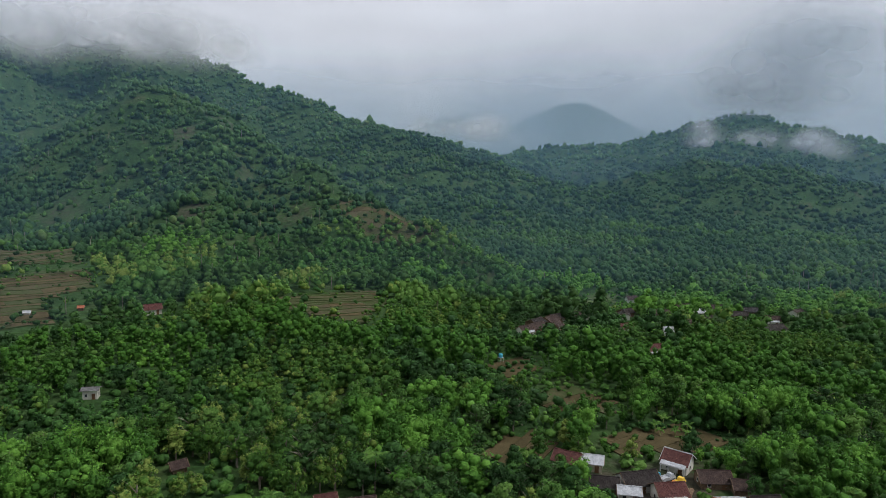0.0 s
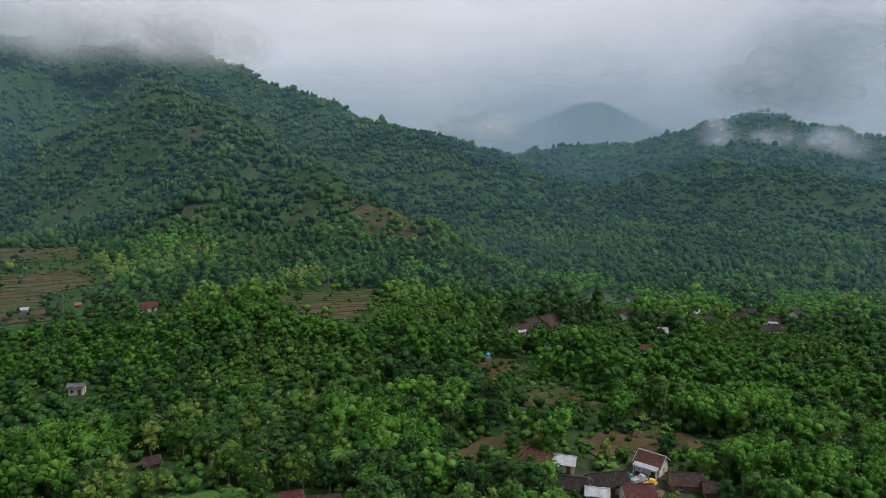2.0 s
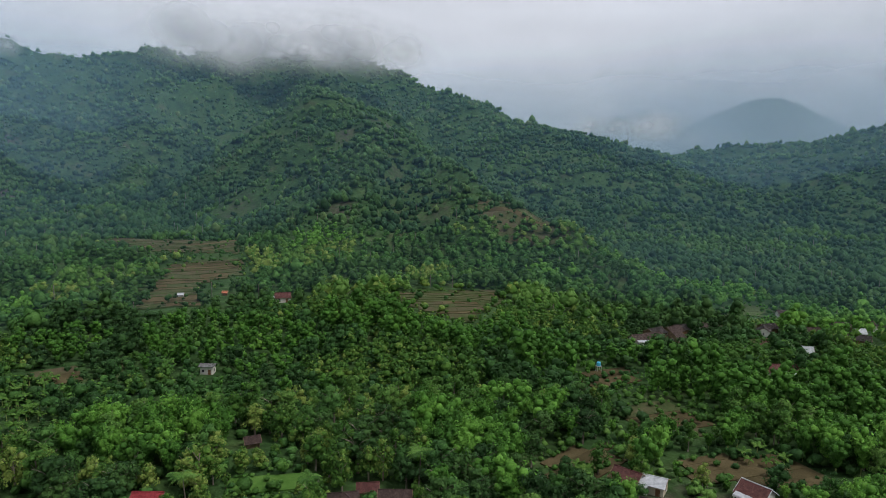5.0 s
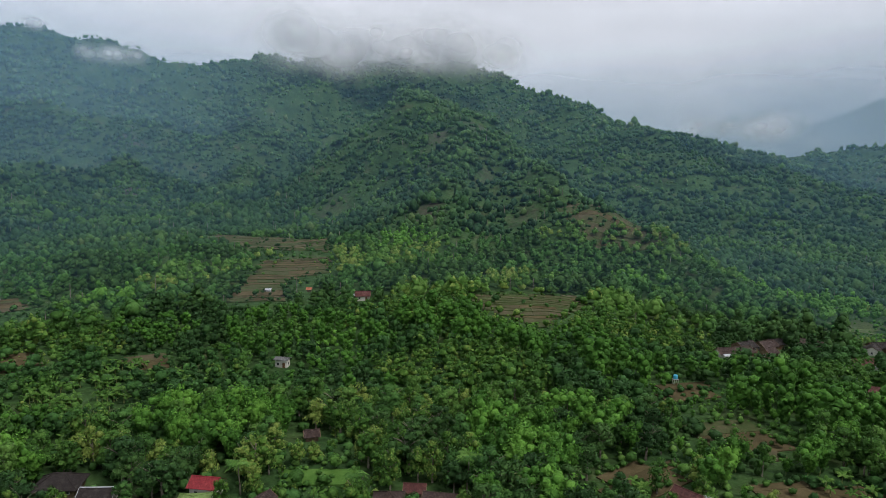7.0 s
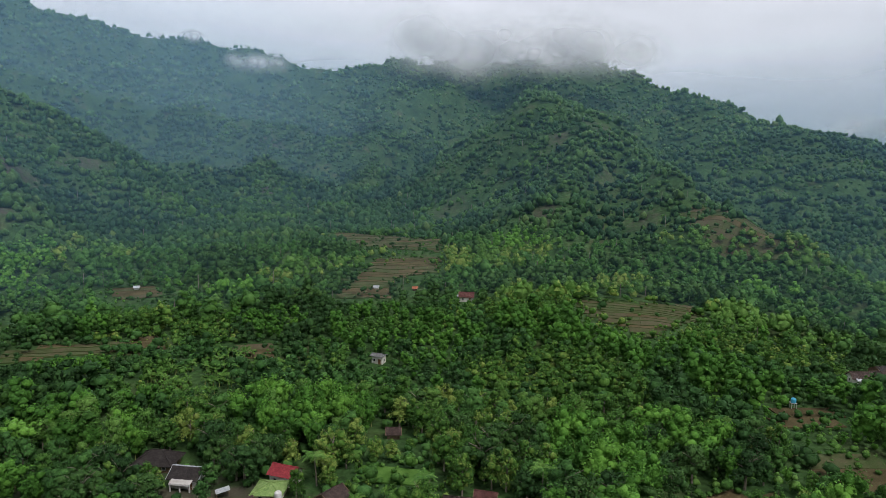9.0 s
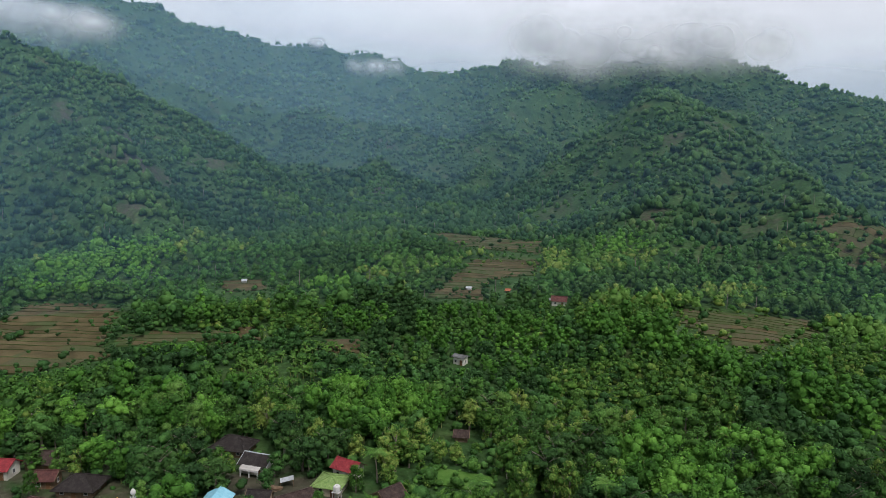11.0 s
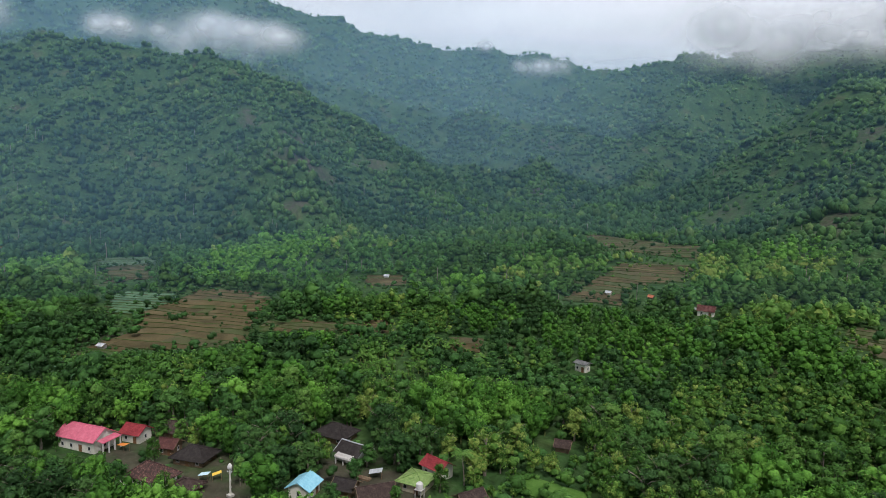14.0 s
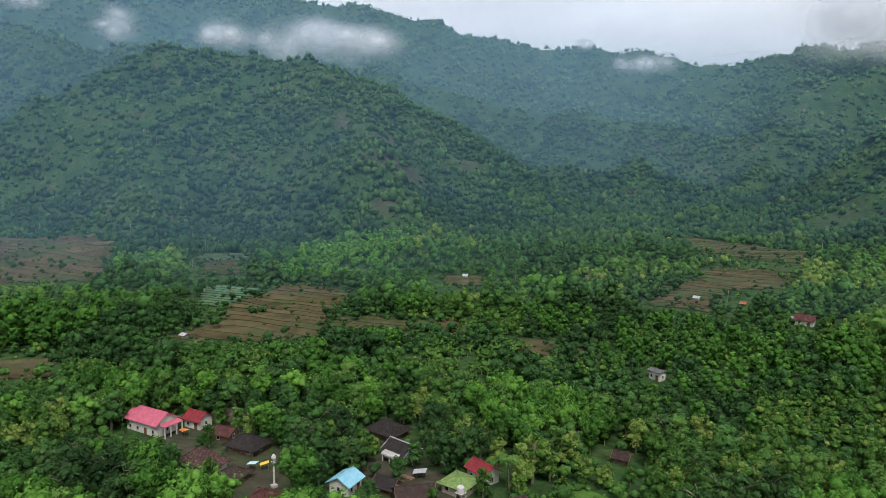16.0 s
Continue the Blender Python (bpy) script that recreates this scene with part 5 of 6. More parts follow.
# near belt: trees as things, species by stands on the plan
near_x, near_y = scatter(104, 186, 5.2, RNG)
ok = free(near_x, near_y, 2.0)
near_x, near_y = near_x[ok], near_y[ok]
grove = fbm(near_x, near_y, 38, 2, 41) + RNG.normal(size=len(near_x)) * 0.28
grove2 = fbm(near_x, near_y, 26, 2, 57) + RNG.normal(size=len(near_x)) * 0.3
kinds = np.where(grove > 0.34, 3, np.where(grove < -0.5, 4, np.where(grove2 > 0.3, 1, np.where(grove2 < -0.35, 2, 0))))
# stands of one kind on the plan: x, y, half sizes, kind
for gx0, gy0, gw, gd, kind in ((-72, 135, 15, 8, 4), (-78, 152, 22, 9, 3), (-30, 142, 24, 6, 4), (2, 152, 13, 11, 3), (82, 160, 20, 13, 1), (-150, 52, 34, 22, 0), (-147, 56, 12, 8, 4), (-116, 62, 18, 13, 2), (-62, 158, 16, 7, 3), (50, 190, 26, 8, 3), (-110, 160, 20, 10, 3)):
    spot = (near_ellipse(near_x, near_y, (gx0, gy0, gw, gd)) < 1) & (RNG.uniform(size=len(near_x)) < 0.85)
    kinds = np.where(spot, kind, kinds)
KINDS = {0: "broadleaf_tree", 1: "teak_tree", 2: "rain_tree", 3: "bamboo_clump", 4: "flowering_teak_tree"}
LABELS = {0: "rounded dark green broadleaf tree in a mixed grove", 1: "upright teak tree with large pale green leaves", 2: "spreading dark green tree with flat feathery layers",
          3: "arching bright green bamboo clump", 4: "dense tree with yellowish green flowering tips"}


def prototypes(kind):
    made = []
    for k in range(3):
        r = np.random.default_rng(100 + 10 * kind + k)
        x, y = 0.0, 60.0
        if kind == 0:
            made.append(tree("broadleaf_tree", LABELS[0], x, y, r, round_blobs(r, 3.7, 7.2, 0.6, 26), 880, 0.285, 0.3, LEAF[0], 6.0, 0.24, 4.0))
        elif kind == 1:
            made.append(tree("teak_tree", LABELS[1], x, y, r, round_blobs(r, 3.0, 8.8, 0.8, 26, 0.8), 860, 0.29, 0.35, LEAF[1], 8.0, 0.2, 3.0))
        elif kind == 2:
            made.append(tree("rain_tree", LABELS[2], x, y, r, tier_blobs(r, 4.6, 6.6, 2.2, 34), 900, 0.31, 0.15, LEAF[2], 7.0, 0.26, 4.6, 7))
        elif kind == 3:
            made.append(bamboo(x, y, r, LABELS[3]))
        else:
            made.append(tree("flowering_teak_tree", LABELS[4], x, y, r, round_blobs(r, 3.5, 8.2, 0.6, 30, 0.72), 920, 0.28, 0.3, LEAF[4], 7.0, 0.24, 3.6))
    return made


# garden trees between the village houses
GARDEN = np.array(((-122, 88), (-132, 95.5), (-129, 103), (-136, 108), (-99.5, 98.5), (-115, 108), (-96, 103), (-91.5, 106), (-93, 113.5), (-84.5, 91.5), (-79, 112.5), (-100, 79.5), (-157, 87),
                   (-75.5, 102.5), (-112, 117), (-107, 101.5), (-121, 99), (-97, 95), (-88, 98), (-62, 122), (-62, 108), (-74, 124), (-83, 120), (-110, 104), (-126, 97.5),
                   (38, 123), (33, 126), (21, 127), (44, 142), (55, 129), (30, 114), (72, 127), (77, 113), (75, 101), (36, 111), (26, 125), (42, 133), (30, 120), (70, 104), (33, 137), (24, 131), (80, 121), (84, 112), (-10, 120), (-21, 119), (-32, 122)))
garden_from = len(near_x)
near_x, near_y = np.concatenate([near_x, GARDEN[:, 0]]), np.concatenate([near_y, GARDEN[:, 1]])
kinds = np.concatenate([kinds, RNG.choice((0, 0, 1, 4), len(GARDEN))])
near_z = height(near_x, near_y)
near_top = headroom(near_x, near_y)
near_top[garden_from:] = RNG.uniform(7.0, 10.0, len(GARDEN))
order = np.argsort(np.hypot(near_x + 20, near_y))
left_over = []
for kind in range(5):
    mine = [i for i in order if kinds[i] == kind]
    protos = prototypes(kind)
    for n, i in enumerate(mine):
        if n >= 290:
            left_over.append(i)
            continue
        s = min(RNG.uniform(0.8, 1.22), max(near_top[i] / 10.5, 0.28))
        m = Matrix.LocRotScale((near_x[i], near_y[i], near_z[i]), Euler((0, 0, RNG.uniform(0, 6.28))), (s * RNG.uniform(0.9, 1.1), s, s * RNG.uniform(0.9, 1.12)))
        if n < 3:
            protos[n].matrix_basis = m
        else:
            copy_thing(protos[n % 3], m)
    for spare in protos[len(mine):]:
        for child in list(spare.children_recursive):
            bpy.data.objects.remove(child)
        bpy.data.objects.remove(spare)

# banana groves and palms
BANANAS = ((-52, 116, 7, 16), (-40, 122, 6, 10), (-108, 140, 12, 18), (-124, 187, 24, 120), (77, 140, 6, 9), (74, 105, 5, 6), (30, 136, 4, 5))
protos = [banana(0, 60, np.random.default_rng(300 + k), "banana plant with broad arching green leaves") for k in range(3)]
made = 0
for cx, cy, r, n in BANANAS:
    for k in range(n):
        a, q = RNG.uniform(0, 6.28), r * math.sqrt(RNG.uniform())
        x, y = cx + q * math.cos(a), cy + q * math.sin(a)
        if np.hypot(HOUSES[:, 0] - x, HOUSES[:, 1] - y).min() < 4.5:
            continue
        s = RNG.uniform(0.7, 1.05)
        m = Matrix.LocRotScale((x, y, stand(x, y)), Euler((0, 0, RNG.uniform(0, 6.28))), (s, s, s))
        if made < 3:
            protos[made].matrix_basis = m
        else:
            copy_thing(protos[made % 3], m)
        made += 1
palm_root = palm(0, 60, np.random.default_rng(400), "coconut palm with drooping feathery fronds")
for k, (x, y) in enumerate(((-34, 124), (-3, 121), (-60, 128), (-10, 134))):
    s = RNG.uniform(0.8, 1.1)
    m = Matrix.LocRotScale((x, y, stand(x, y)), Euler((0, 0, RNG.uniform(0, 6.28))), (s, s, s))
    if k == 0:
        palm_root.matrix_basis = m
    else:
        copy_thing(palm_root, m)


# the lone tree on the brow of the wooded hill
lone = np.random.default_rng(77)
brow = tree("rain_tree", "lone spreading tree on the brow of a hill", -722, 505, lone, tier_blobs(lone, 6.5, 9.0, 5.0, 26), 200, 0.8, 0.15, LEAF[2], 11.0, 0.5, 6.0, 7)

# woods beyond: too many to count, one sheet of foliage a belt
def forest(name, label, X, Y, templates, choose, mats, size, seed, sink=0.3):
    rng = np.random.default_rng(seed)
    Z = height(X, Y) - sink
    verts, faces, index, start = [], [], [], 0
    normals = []
    for k, (v, f, n) in enumerate(templates):
        sel = np.flatnonzero(choose % len(templates) == k)
        if not len(sel):
            continue
        a = rng.uniform(0, 6.28, len(sel))
        s = size[sel]
        tall = s * rng.uniform(0.85, 1.2, len(sel))
        ca, sa = np.cos(a) * s, np.sin(a) * s
        P = np.stack([v[None, :, 0] * ca[:, None] - v[None, :, 1] * sa[:, None] + X[sel][:, None],
                      v[None, :, 0] * sa[:, None] + v[None, :, 1] * ca[:, None] + Y[sel][:, None],
                      v[None, :, 2] * tall[:, None] + Z[sel][:, None]], -1)
        F = f[None] + (np.arange(len(sel)) * len(v))[:, None, None] + start
        verts.append(P.reshape(-1, 3))
        faces.append(F.reshape(-1, f.shape[1]))
        index.append(np.repeat(choose[sel] // len(templates), len(f)))
        c1, s1 = np.cos(a)[:, None], np.sin(a)[:, None]
        normals.append(np.stack([n[None, :, 0] * c1 - n[None, :, 1] * s1, n[None, :, 0] * s1 + n[None, :, 1] * c1, np.broadcast_to(n[None, :, 2], P.shape[:2])], -1).reshape(-1, 3))
        start += len(sel) * len(v)
    ob = put_mesh(name, np.concatenate(verts), np.concatenate(faces), mats, np.concatenate(index), smooth_faces=True, normals=np.concatenate(normals))
    return tagged(ob, label, "woods", kind="stuff")


def stem(h, r):
    """A bare three-sided tapering stem in triangles."""
    v = [(r * math.cos(2.1 * k), r * math.sin(2.1 * k), z) for z in (-1.0, h) for k in range(3)]
    f = []
    for k in range(3):
        j = (k + 1) % 3
        f += [(k, j, 3 + j), (k, 3 + j, 3 + k)]
    return np.array(v), np.array(f), np.array([(x / r, y / r, 0) for x, y, z in v])


def template(kind, count, size, seed, few=0):
    """A crown for the woods: few clumps for those at the foot of the hills, none given for the fuller ones of the valley."""
    r = np.random.default_rng(seed)
    if few:
        b = [(0, 0, 3.6, 3.0)] + round_blobs(r, 3.6 - 0.5 * (kind == 1), 5.5 + kind, 1.2, abs(few), 0.95 if few > 0 else 1.5)
        b = b if few > 0 else b[1:]
    elif kind == 0:
        b = round_blobs(r, 4.0, 7.2, 0.4, 13)
    elif kind == 1:
        b = round_blobs(r, 3.3, 8.6, 0.6, 14, 0.85)
    elif kind == 2:
        b = tier_blobs(r, 4.8, 6.8, 1.8, 18)
    else:
        b = plume_blobs(r, 4.2, 11.0, 8)[::2]
    return crown_mesh(b, count, size, 0.3, r, 0.85, (0.9 if few > 0 else 0.95) if few else 0.86, 1 if few else 2)


def slope_crowns(seed, flakes=0):
    """Four low, uneven crowns for far slopes: two single ones, one of two lobes and one of three."""
    made = []
    for k, lobes in enumerate(([(0, 0, 2.4, 3.0)], [(0, 0, 3.0, 2.6)], [(-1.5, 0.4, 2.2, 2.5), (1.8, -0.5, 3.0, 2.1)], [(-2.0, 0.6, 2.0, 2.0), (1.6, 1.4, 2.6, 2.2), (0.8, -1.9, 1.8, 1.8)])):
        made.append(crown_mesh(lobes, flakes, 0.9, 0.3, np.random.default_rng(seed + k), skip=0.5))
    return made


def pick_species(X, Y, rng, bamboo_share=0.35):
    """Template number plus 4 times the leaf material, by stands on the plan with single trees mixed in."""
    a, b = fbm(X, Y, 64, 3, 61) + rng.normal(size=len(X)) * 0.1, fbm(X, Y, 44, 3, 71) + rng.normal(size=len(X)) * 0.14
    kind = np.where(a > 0.7 - bamboo_share, 3, np.where(b > 0.35, 1, np.where(b < -0.5, 2, 0)))
    mat = np.select([kind == 3, kind == 2, (kind == 1) & (fbm(X, Y, 30, 2, 79) + rng.normal(size=len(X)) * 0.2 > 0.15), kind == 1], [3, 2, 4, 1], 0)
    mat = np.where((kind == 0) & (fbm(X, Y, 40, 2, 77) < -0.45), 2, mat)
    # stands of one kind on the plan: x, y, half sizes, crown, leaf
    for x, y, w, d, crown, tint in ((-14, 214, 34, 22, 1, 4), (-62, 240, 20, 11, 3, 3), (58, 264, 26, 13, 1, 4), (-138, 242, 20, 10, 3, 3), (42, 216, 16, 14, 3, 3), (-96, 250, 16, 10, 1, 1),
                                    (-170, 170, 14, 10, 3, 3), (110, 225, 22, 12, 1, 1), (88, 196, 22, 12, 3, 3), (-40, 285, 26, 12, 1, 4)):
        spot = (near_ellipse(X, Y, (x, y, w, d)) + 0.35 * fbm(X, Y, 12, 2, 83) < 1) & (rng.uniform(size=len(X)) < 0.92)
        kind, mat = np.where(spot, crown, kind), np.where(spot, tint, mat)
    return kind + 4 * mat


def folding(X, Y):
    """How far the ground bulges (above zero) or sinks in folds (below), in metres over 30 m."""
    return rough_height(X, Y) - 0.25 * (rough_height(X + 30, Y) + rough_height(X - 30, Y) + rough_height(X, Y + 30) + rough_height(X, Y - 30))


def backs(X, Y, rng, bare):
    """Which places carry a tree: nearly all in the folds, fewer on the backs of the spurs."""
    share = 1.0 - bare * np.clip(0.3 + folding(X, Y) / 4.0 + 0.6 * fbm(X, Y, 60, 3, 183), 0, 1)
    return rng.uniform(size=len(X)) < share


def slope_tones(X, Y, rng):
    """Leaf tones by stands, with relief shading put into the colour: dark in folds, light on backs."""
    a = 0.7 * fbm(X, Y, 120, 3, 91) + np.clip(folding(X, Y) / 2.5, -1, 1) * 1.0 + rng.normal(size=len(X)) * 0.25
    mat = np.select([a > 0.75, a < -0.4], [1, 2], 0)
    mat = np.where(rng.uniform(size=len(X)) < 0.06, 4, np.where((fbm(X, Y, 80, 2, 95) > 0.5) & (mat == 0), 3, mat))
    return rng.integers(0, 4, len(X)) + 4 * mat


def slope_size(X, Y, rng, mixed=0.2):
    """Stands of large and small trees, with a few that tower over the rest."""
    s = 0.82 + 0.22 * fbm(X, Y, 70, 2, 201) + rng.normal(size=len(X)) * mixed
    return np.clip(np.where(rng.uniform(size=len(X)) < 0.06, s * 1.5, s), 0.35, 1.75)


def seen_ground(X, Y):
    """Leaves out ground that lies behind a crest as seen from the flight line."""
    ok = np.zeros(len(X), bool)
    Z = rough_height(X, Y) + 24
    for ex, ey, ez in ((-40, -6, 74), (0, -4, 74), (28, 24, 71)):
        block = np.zeros(len(X), bool)
        for t in np.linspace(0.12, 0.9, 22):
            block |= rough_height(ex + (X - ex) * t, ey + (Y - ey) * t) > ez + (Z - ez) * t
        ok |= ~block
    return ok


X, Y = scatter(186, 300, 5.8, RNG)
ok = free(X, Y, 2.0)
X, Y = np.concatenate([X[ok], near_x[left_over]]), np.concatenate([Y[ok], near_y[left_over]])
forest("woods_of_the_valley", "mixed green woods with bamboo across the valley floor", X, Y, [template(k, n, s, 500 + k) for k, n, s in ((0, 104, 0.54), (1, 104, 0.52), (2, 104, 0.56), (3, 110, 0.58))],
       pick_species(X, Y, RNG, 0.45), LEAF, np.minimum(1.05 * slope_size(X, Y, RNG, 0.12), np.maximum(headroom(X, Y) / 10.5, 0.28)), 1)
X2, Y2 = scatter(300, 470, 6.6, RNG)
ok = free(X2, Y2, 1.0)
X2, Y2 = X2[ok], Y2[ok]
ok = seen_ground(X2, Y2)
X2, Y2 = X2[ok], Y2[ok]
forest("woods_at_the_foot", "mixed green woods at the foot of the hills", X2, Y2, [template(k, n, s, 520 + k, 3) for k, n, s in ((0, 36, 0.84), (1, 36, 0.82), (2, 36, 0.84), (3, 36, 0.88))],
       pick_species(X2, Y2, RNG, 0.2), LEAF, np.minimum(1.1 * slope_size(X2, Y2, RNG, 0.12), np.maximum(headroom(X2, Y2) / 10.5, 0.28)), 2)
X3, Y3 = scatter(470, 800, 5.8, RNG)
thin = backs(X3, Y3, RNG, 0.16)
ok = free(X3, Y3, 0.0) & thin
X3, Y3 = X3[ok], Y3[ok]
ok = seen_ground(X3, Y3)
X3, Y3 = X3[ok], Y3[ok]
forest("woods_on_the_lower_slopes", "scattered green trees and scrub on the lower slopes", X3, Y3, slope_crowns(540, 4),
       slope_tones(X3, Y3, RNG), SLOPE_LEAF, slope_size(X3, Y3, RNG, 0.28), 3, 0.9)
X4, Y4 = scatter(800, 1250, 8.0, RNG)
thin = backs(X4, Y4, RNG, 0.16)
X4, Y4 = X4[thin], Y4[thin]
ok = seen_ground(X4, Y4)
X4, Y4 = X4[ok], Y4[ok]
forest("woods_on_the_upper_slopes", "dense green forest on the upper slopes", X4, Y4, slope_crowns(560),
       slope_tones(X4, Y4, RNG), SLOPE_LEAF, 1.25 * slope_size(X4, Y4, RNG, 0.28), 4, 1.2)
X5, Y5 = scatter(1250, 2000, 12.0, RNG)
thin = backs(X5, Y5, RNG, 0.14)
X5, Y5 = X5[thin], Y5[thin]
ok = seen_ground(X5, Y5)
X5, Y5 = X5[ok], Y5[ok]
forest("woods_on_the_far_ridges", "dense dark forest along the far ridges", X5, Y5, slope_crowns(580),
       slope_tones(X5, Y5, RNG), SLOPE_LEAF, 1.6 * slope_size(X5, Y5, RNG, 0.26), 5, 1.6)
# bushes and saplings along field edges, in yards and clearings
BX, BY = [], []
for row in FIELDS:
    poly = row[1]
    for (x0, y0), (x1, y1) in zip(poly, poly[1:] + poly[:1]):
        for t in np.arange(0, 1, 2.2 / max(math.hypot(x1 - x0, y1 - y0), 2.2)):
            if RNG.uniform() < 0.75:
                BX.append(x0 + (x1 - x0) * t + RNG.normal() * 1.6)
                BY.append(y0 + (y1 - y0) * t + RNG.normal() * 1.6)
    lo, hi = np.min(poly, 0), np.max(poly, 0)
    for k in range(int(np.prod(hi - lo) / 110)):
        x, y = RNG.uniform(lo, hi)
        if inside(x, y, poly):
            BX.append(x)
            BY.append(y)
for e in YARDS:
    for k in range(int(e[2] * e[3] / 6)):
        a, q = RNG.uniform(0, 6.28), RNG.uniform(0.5, 1.1)
        x, y = e[0] + e[2] * q * math.cos(a), e[1] + e[3] * q * math.sin(a)
        if np.hypot(HOUSES[:, 0] - x, HOUSES[:, 1] - y).min() > 5.5:
            BX.append(x)
            BY.append(y)
for cx, cy, w, d, n in ((-126, 187, 20, 13, 70), (64, 172, 16, 12, 24), (62, 206, 12, 10, 14), (-45, 121, 9, 6, 14), (-45, 136, 10, 6, 22)):
    for k in range(n):
        a, q = RNG.uniform(0, 6.28), math.sqrt(RNG.uniform())
        BX.append(cx + w * q * math.cos(a))
        BY.append(cy + d * q * math.sin(a))
BX, BY = np.array(BX), np.array(BY)
forest("field_edge_bushes", "low green bushes along field edges and yards", BX, BY, [template(k, 14, 1.0, 600 + k, -2) for k in range(3)] + [template(0, 14, 1.0, 609, -2)],
       pick_species(BX, BY, RNG, 0.0), LEAF, np.where(RNG.uniform(size=len(BX)) < 0.12, RNG.uniform(0.45, 0.7, len(BX)), RNG.uniform(0.16, 0.36, len(BX))), 7, 0.7)
# undergrowth that closes the gaps between the trunks
UX, UY = scatter(104, 300, 4.3, RNG)
ok = free(UX, UY, 0.0)
UX, UY = UX[ok], UY[ok]
forest("undergrowth", "dense green undergrowth between the valley trees", UX, UY, [template(k, 10, 1.1, 620 + k, 1) for k in range(4)],
       pick_species(UX, UY, RNG, 0.0), LEAF, np.minimum(RNG.uniform(0.35, 0.6, len(UX)), np.maximum(headroom(UX, UY) / 8.0, 0.2)), 8, 0.6)
# pale bare stems standing among the slope trees
near_set = np.flatnonzero(RNG.uniform(size=len(X3)) < 0.02)
near_set2 = np.flatnonzero(RNG.uniform(size=len(X2)) < 0.02)
SX, SY = np.concatenate([X3[near_set], X2[near_set2]]) + 3.0, np.concatenate([Y3[near_set], Y2[near_set2]]) - 3.0
forest("slope_stems", "pale bare tree stems among the slope woods", SX, SY, [stem(7.0, 0.2)], np.zeros(len(SX), int), (BARK,), RNG.uniform(0.7, 1.2, len(SX)), 6, 0.0)



# ---- haze sheets and clouds ----
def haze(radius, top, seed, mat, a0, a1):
    """An upright tinted sheet that puts distance haze across the valley, thinning upwards."""
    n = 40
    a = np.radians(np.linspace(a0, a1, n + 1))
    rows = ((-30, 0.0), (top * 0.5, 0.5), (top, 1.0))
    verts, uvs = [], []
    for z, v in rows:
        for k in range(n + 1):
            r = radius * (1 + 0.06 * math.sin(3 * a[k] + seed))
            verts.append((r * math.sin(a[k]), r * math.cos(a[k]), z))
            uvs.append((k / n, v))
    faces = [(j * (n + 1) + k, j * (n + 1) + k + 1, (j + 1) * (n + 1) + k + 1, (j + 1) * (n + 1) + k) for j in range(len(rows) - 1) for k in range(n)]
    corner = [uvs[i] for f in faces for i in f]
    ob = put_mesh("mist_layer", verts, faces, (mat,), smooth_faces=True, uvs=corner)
    return tagged(ob, "thin bluish tinted sheet standing in for distance haze", "mist", "mist layers", kind="stuff")


# haze sheets at growing distances, added to pale and blue what stands behind
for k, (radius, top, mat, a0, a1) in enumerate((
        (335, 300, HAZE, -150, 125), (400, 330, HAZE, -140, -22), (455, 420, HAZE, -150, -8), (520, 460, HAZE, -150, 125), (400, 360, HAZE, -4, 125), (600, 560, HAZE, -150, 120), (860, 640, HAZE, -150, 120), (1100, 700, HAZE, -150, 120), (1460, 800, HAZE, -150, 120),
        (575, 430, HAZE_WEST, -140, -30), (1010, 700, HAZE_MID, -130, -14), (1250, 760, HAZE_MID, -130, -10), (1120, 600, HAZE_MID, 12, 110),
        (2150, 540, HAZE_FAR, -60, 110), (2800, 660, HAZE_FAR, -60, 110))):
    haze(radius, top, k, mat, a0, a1)


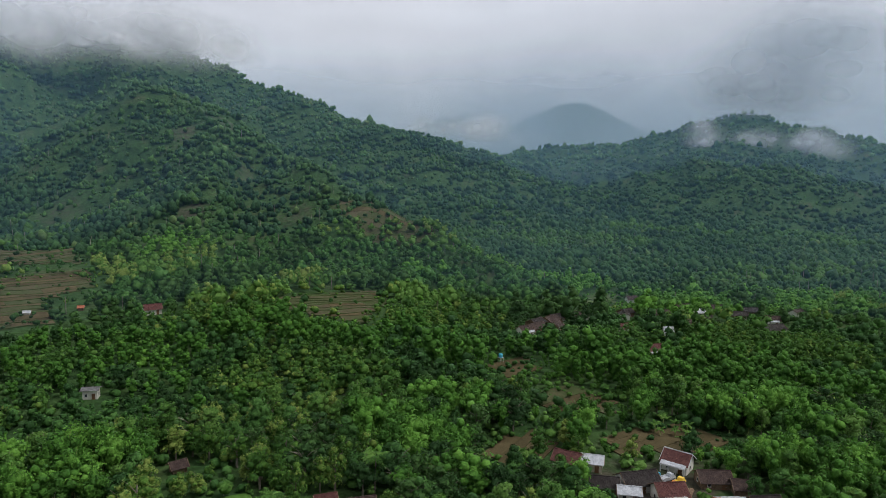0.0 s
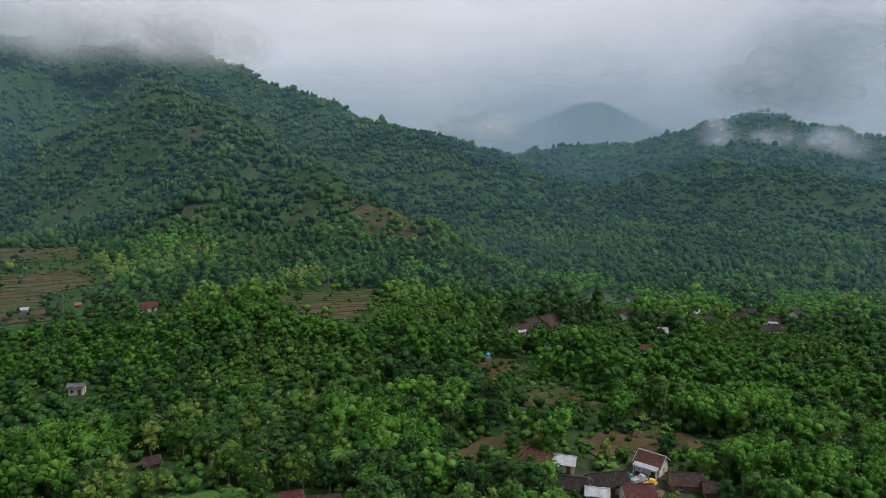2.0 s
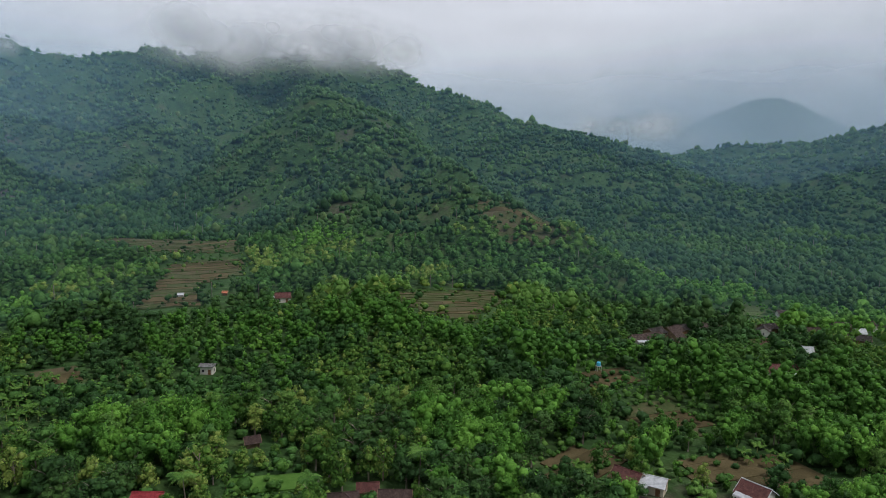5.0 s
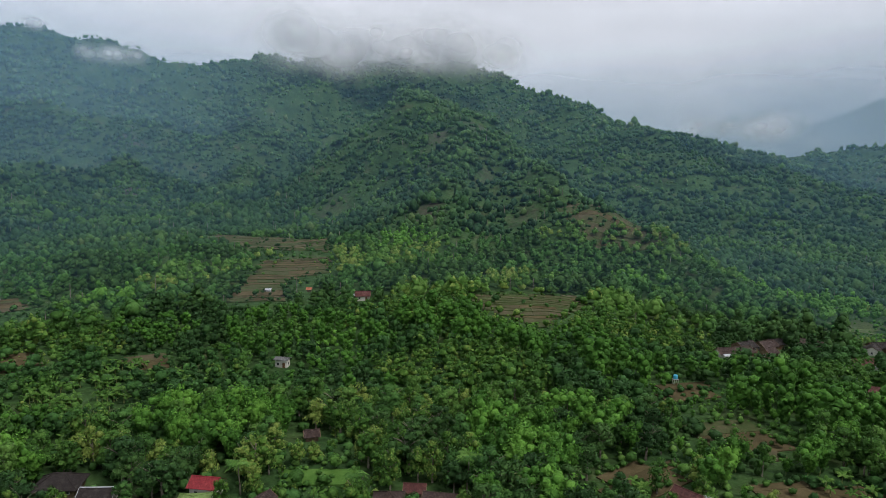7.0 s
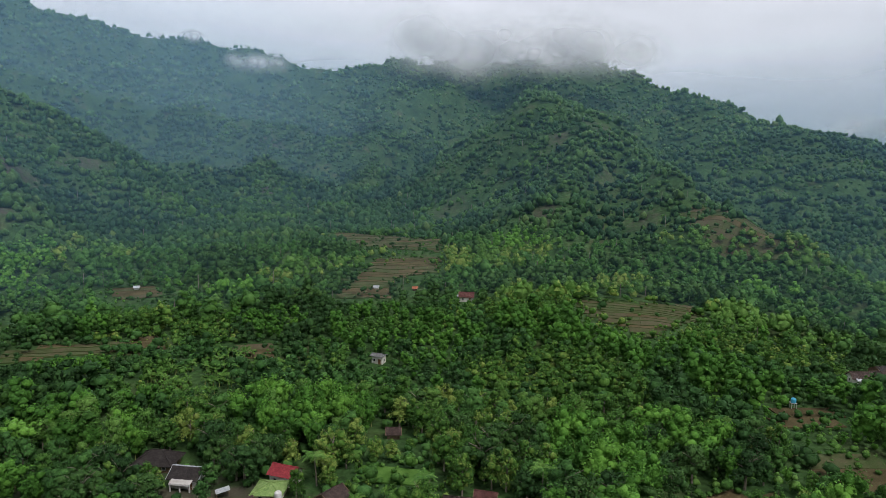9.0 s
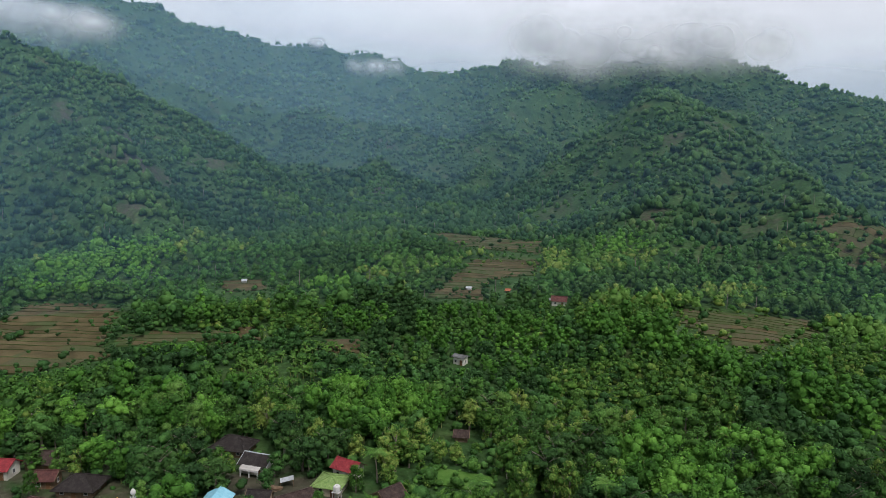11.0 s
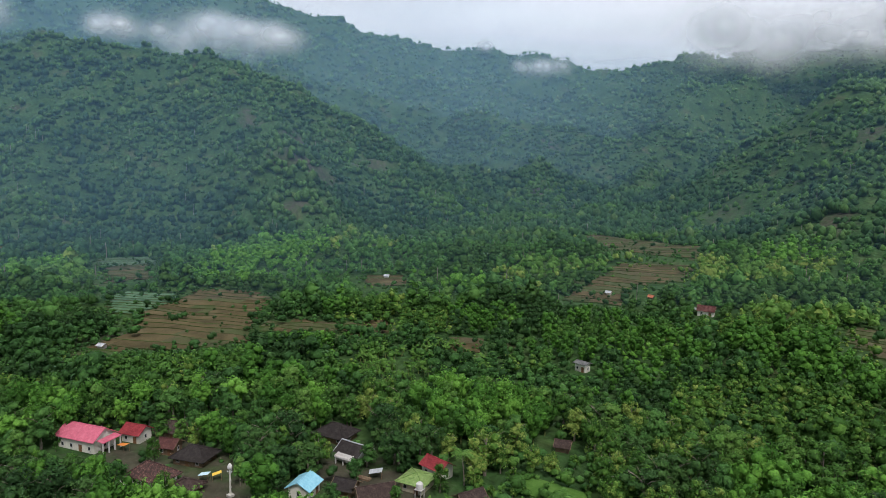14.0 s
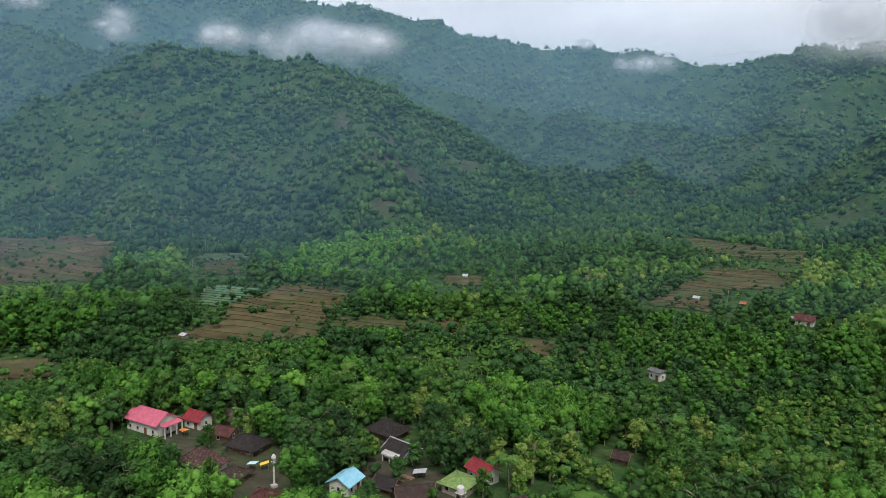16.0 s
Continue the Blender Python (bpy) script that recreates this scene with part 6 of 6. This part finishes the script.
def cloud(label, centre, size, count, seed, mat):
    """A bank of soft puffs, each a rounded sheet of mist turned towards the valley."""
    r = np.random.default_rng(seed)
    verts, faces, uvs = [], [], []
    c = Vector(centre)
    away = Vector((c.x, c.y, 0)).normalized()
    right = Vector((away.y, -away.x, 0))
    for k in range(count):
        p = c + right * size[0] * r.uniform(-1, 1) + Vector((0, 0, 1)) * size[2] * r.uniform(-1, 1) + away * size[1] * (k / count - 0.5)
        w = size[3] * r.uniform(0.6, 1.3)
        h = w * r.uniform(0.45, 0.75)
        tilt = r.uniform(-0.3, 0.3)
        lean = Vector((0, 0, 0.9)) + away * 0.43
        u = right * math.cos(tilt) + lean * math.sin(tilt)
        up = (lean * math.cos(tilt) - right * math.sin(tilt)) * 1.3
        n = 4
        s = len(verts)
        for j in range(n + 1):
            for i in range(n + 1):
                a, b = 2 * i / n - 1, 2 * j / n - 1
                verts.append(tuple(p + u * w * a + up * h * b + away * w * 0.04 * (a * a + b * b)))
        for j in range(n):
            for i in range(n):
                f = [s + j * (n + 1) + i, s + j * (n + 1) + i + 1, s + (j + 1) * (n + 1) + i + 1, s + (j + 1) * (n + 1) + i]
                faces.append(f)
                uvs += [(i / n, j / n), ((i + 1) / n, j / n), ((i + 1) / n, (j + 1) / n), (i / n, (j + 1) / n)]
    ob = put_mesh("cloud", verts, faces, (mat,), smooth_faces=True, uvs=uvs)
    return tagged(ob, label, "cloud", "clouds on the hills", kind="stuff")


cloud("grey cloud wrapped round the summit", (-215, 1520, 345), (270, 50, 22, 115), 32, 1, CLOUD_THIN)
cloud("soft tongue of cloud reaching below the summit", (-170, 1500, 308), (50, 30, 10, 60), 6, 12, CLOUD_THIN)
cloud("thin white wisp lying along the ridge", (-700, 1200, 262), (44, 20, 4, 34), 9, 3, CLOUD)
cloud("tiny wisp on a wooded knoll", (-905, 1275, 330), (16, 10, 3, 24), 3, 14, CLOUD)
cloud("white cloud drifting behind the wooded hill", (-890, 590, 250), (100, 40, 12, 50), 18, 4, CLOUD)
cloud("small white cloud before the mountain", (-930, 452, 243), (28, 14, 8, 38), 8, 15, CLOUD)
cloud("faint wisp before the high slope", (-1077, 337, 268), (24, 20, 20, 40), 4, 5, CLOUD_THIN)
cloud("faint wisp high on the slope", (-1099, 246, 285), (20, 20, 8, 40), 3, 16, CLOUD_THIN)
cloud("white wisp rising up the eastern hill", (826, 1000, 134), (14, 14, 24, 40), 16, 6, CLOUD)
cloud("white wisp across the eastern hill", (889, 942, 112), (34, 20, 10, 44), 16, 7, CLOUD)
cloud("drifting white wisp on the eastern slope", (945, 850, 118), (36, 20, 14, 48), 16, 17, CLOUD)
cloud("grey cloud standing over the eastern hill", (1010, 1030, 246), (130, 60, 38, 140), 18, 8, CLOUD_GREY)
cloud("grey cloud trailing from the eastern hill", (1110, 980, 310), (120, 60, 40, 170), 9, 18, CLOUD_GREY)
cloud("thin mist on the far saddle", (600, 1780, 180), (150, 80, 10, 90), 5, 9, CLOUD_GREY)
cloud("thin mist hanging over the pass", (470, 1330, 150), (90, 40, 8, 70), 5, 19, CLOUD_GREY)
cloud("white sea of cloud below the distant mountains", (1250, 2150, 168), (320, 120, 4, 80), 8, 10, CLOUD_GREY)
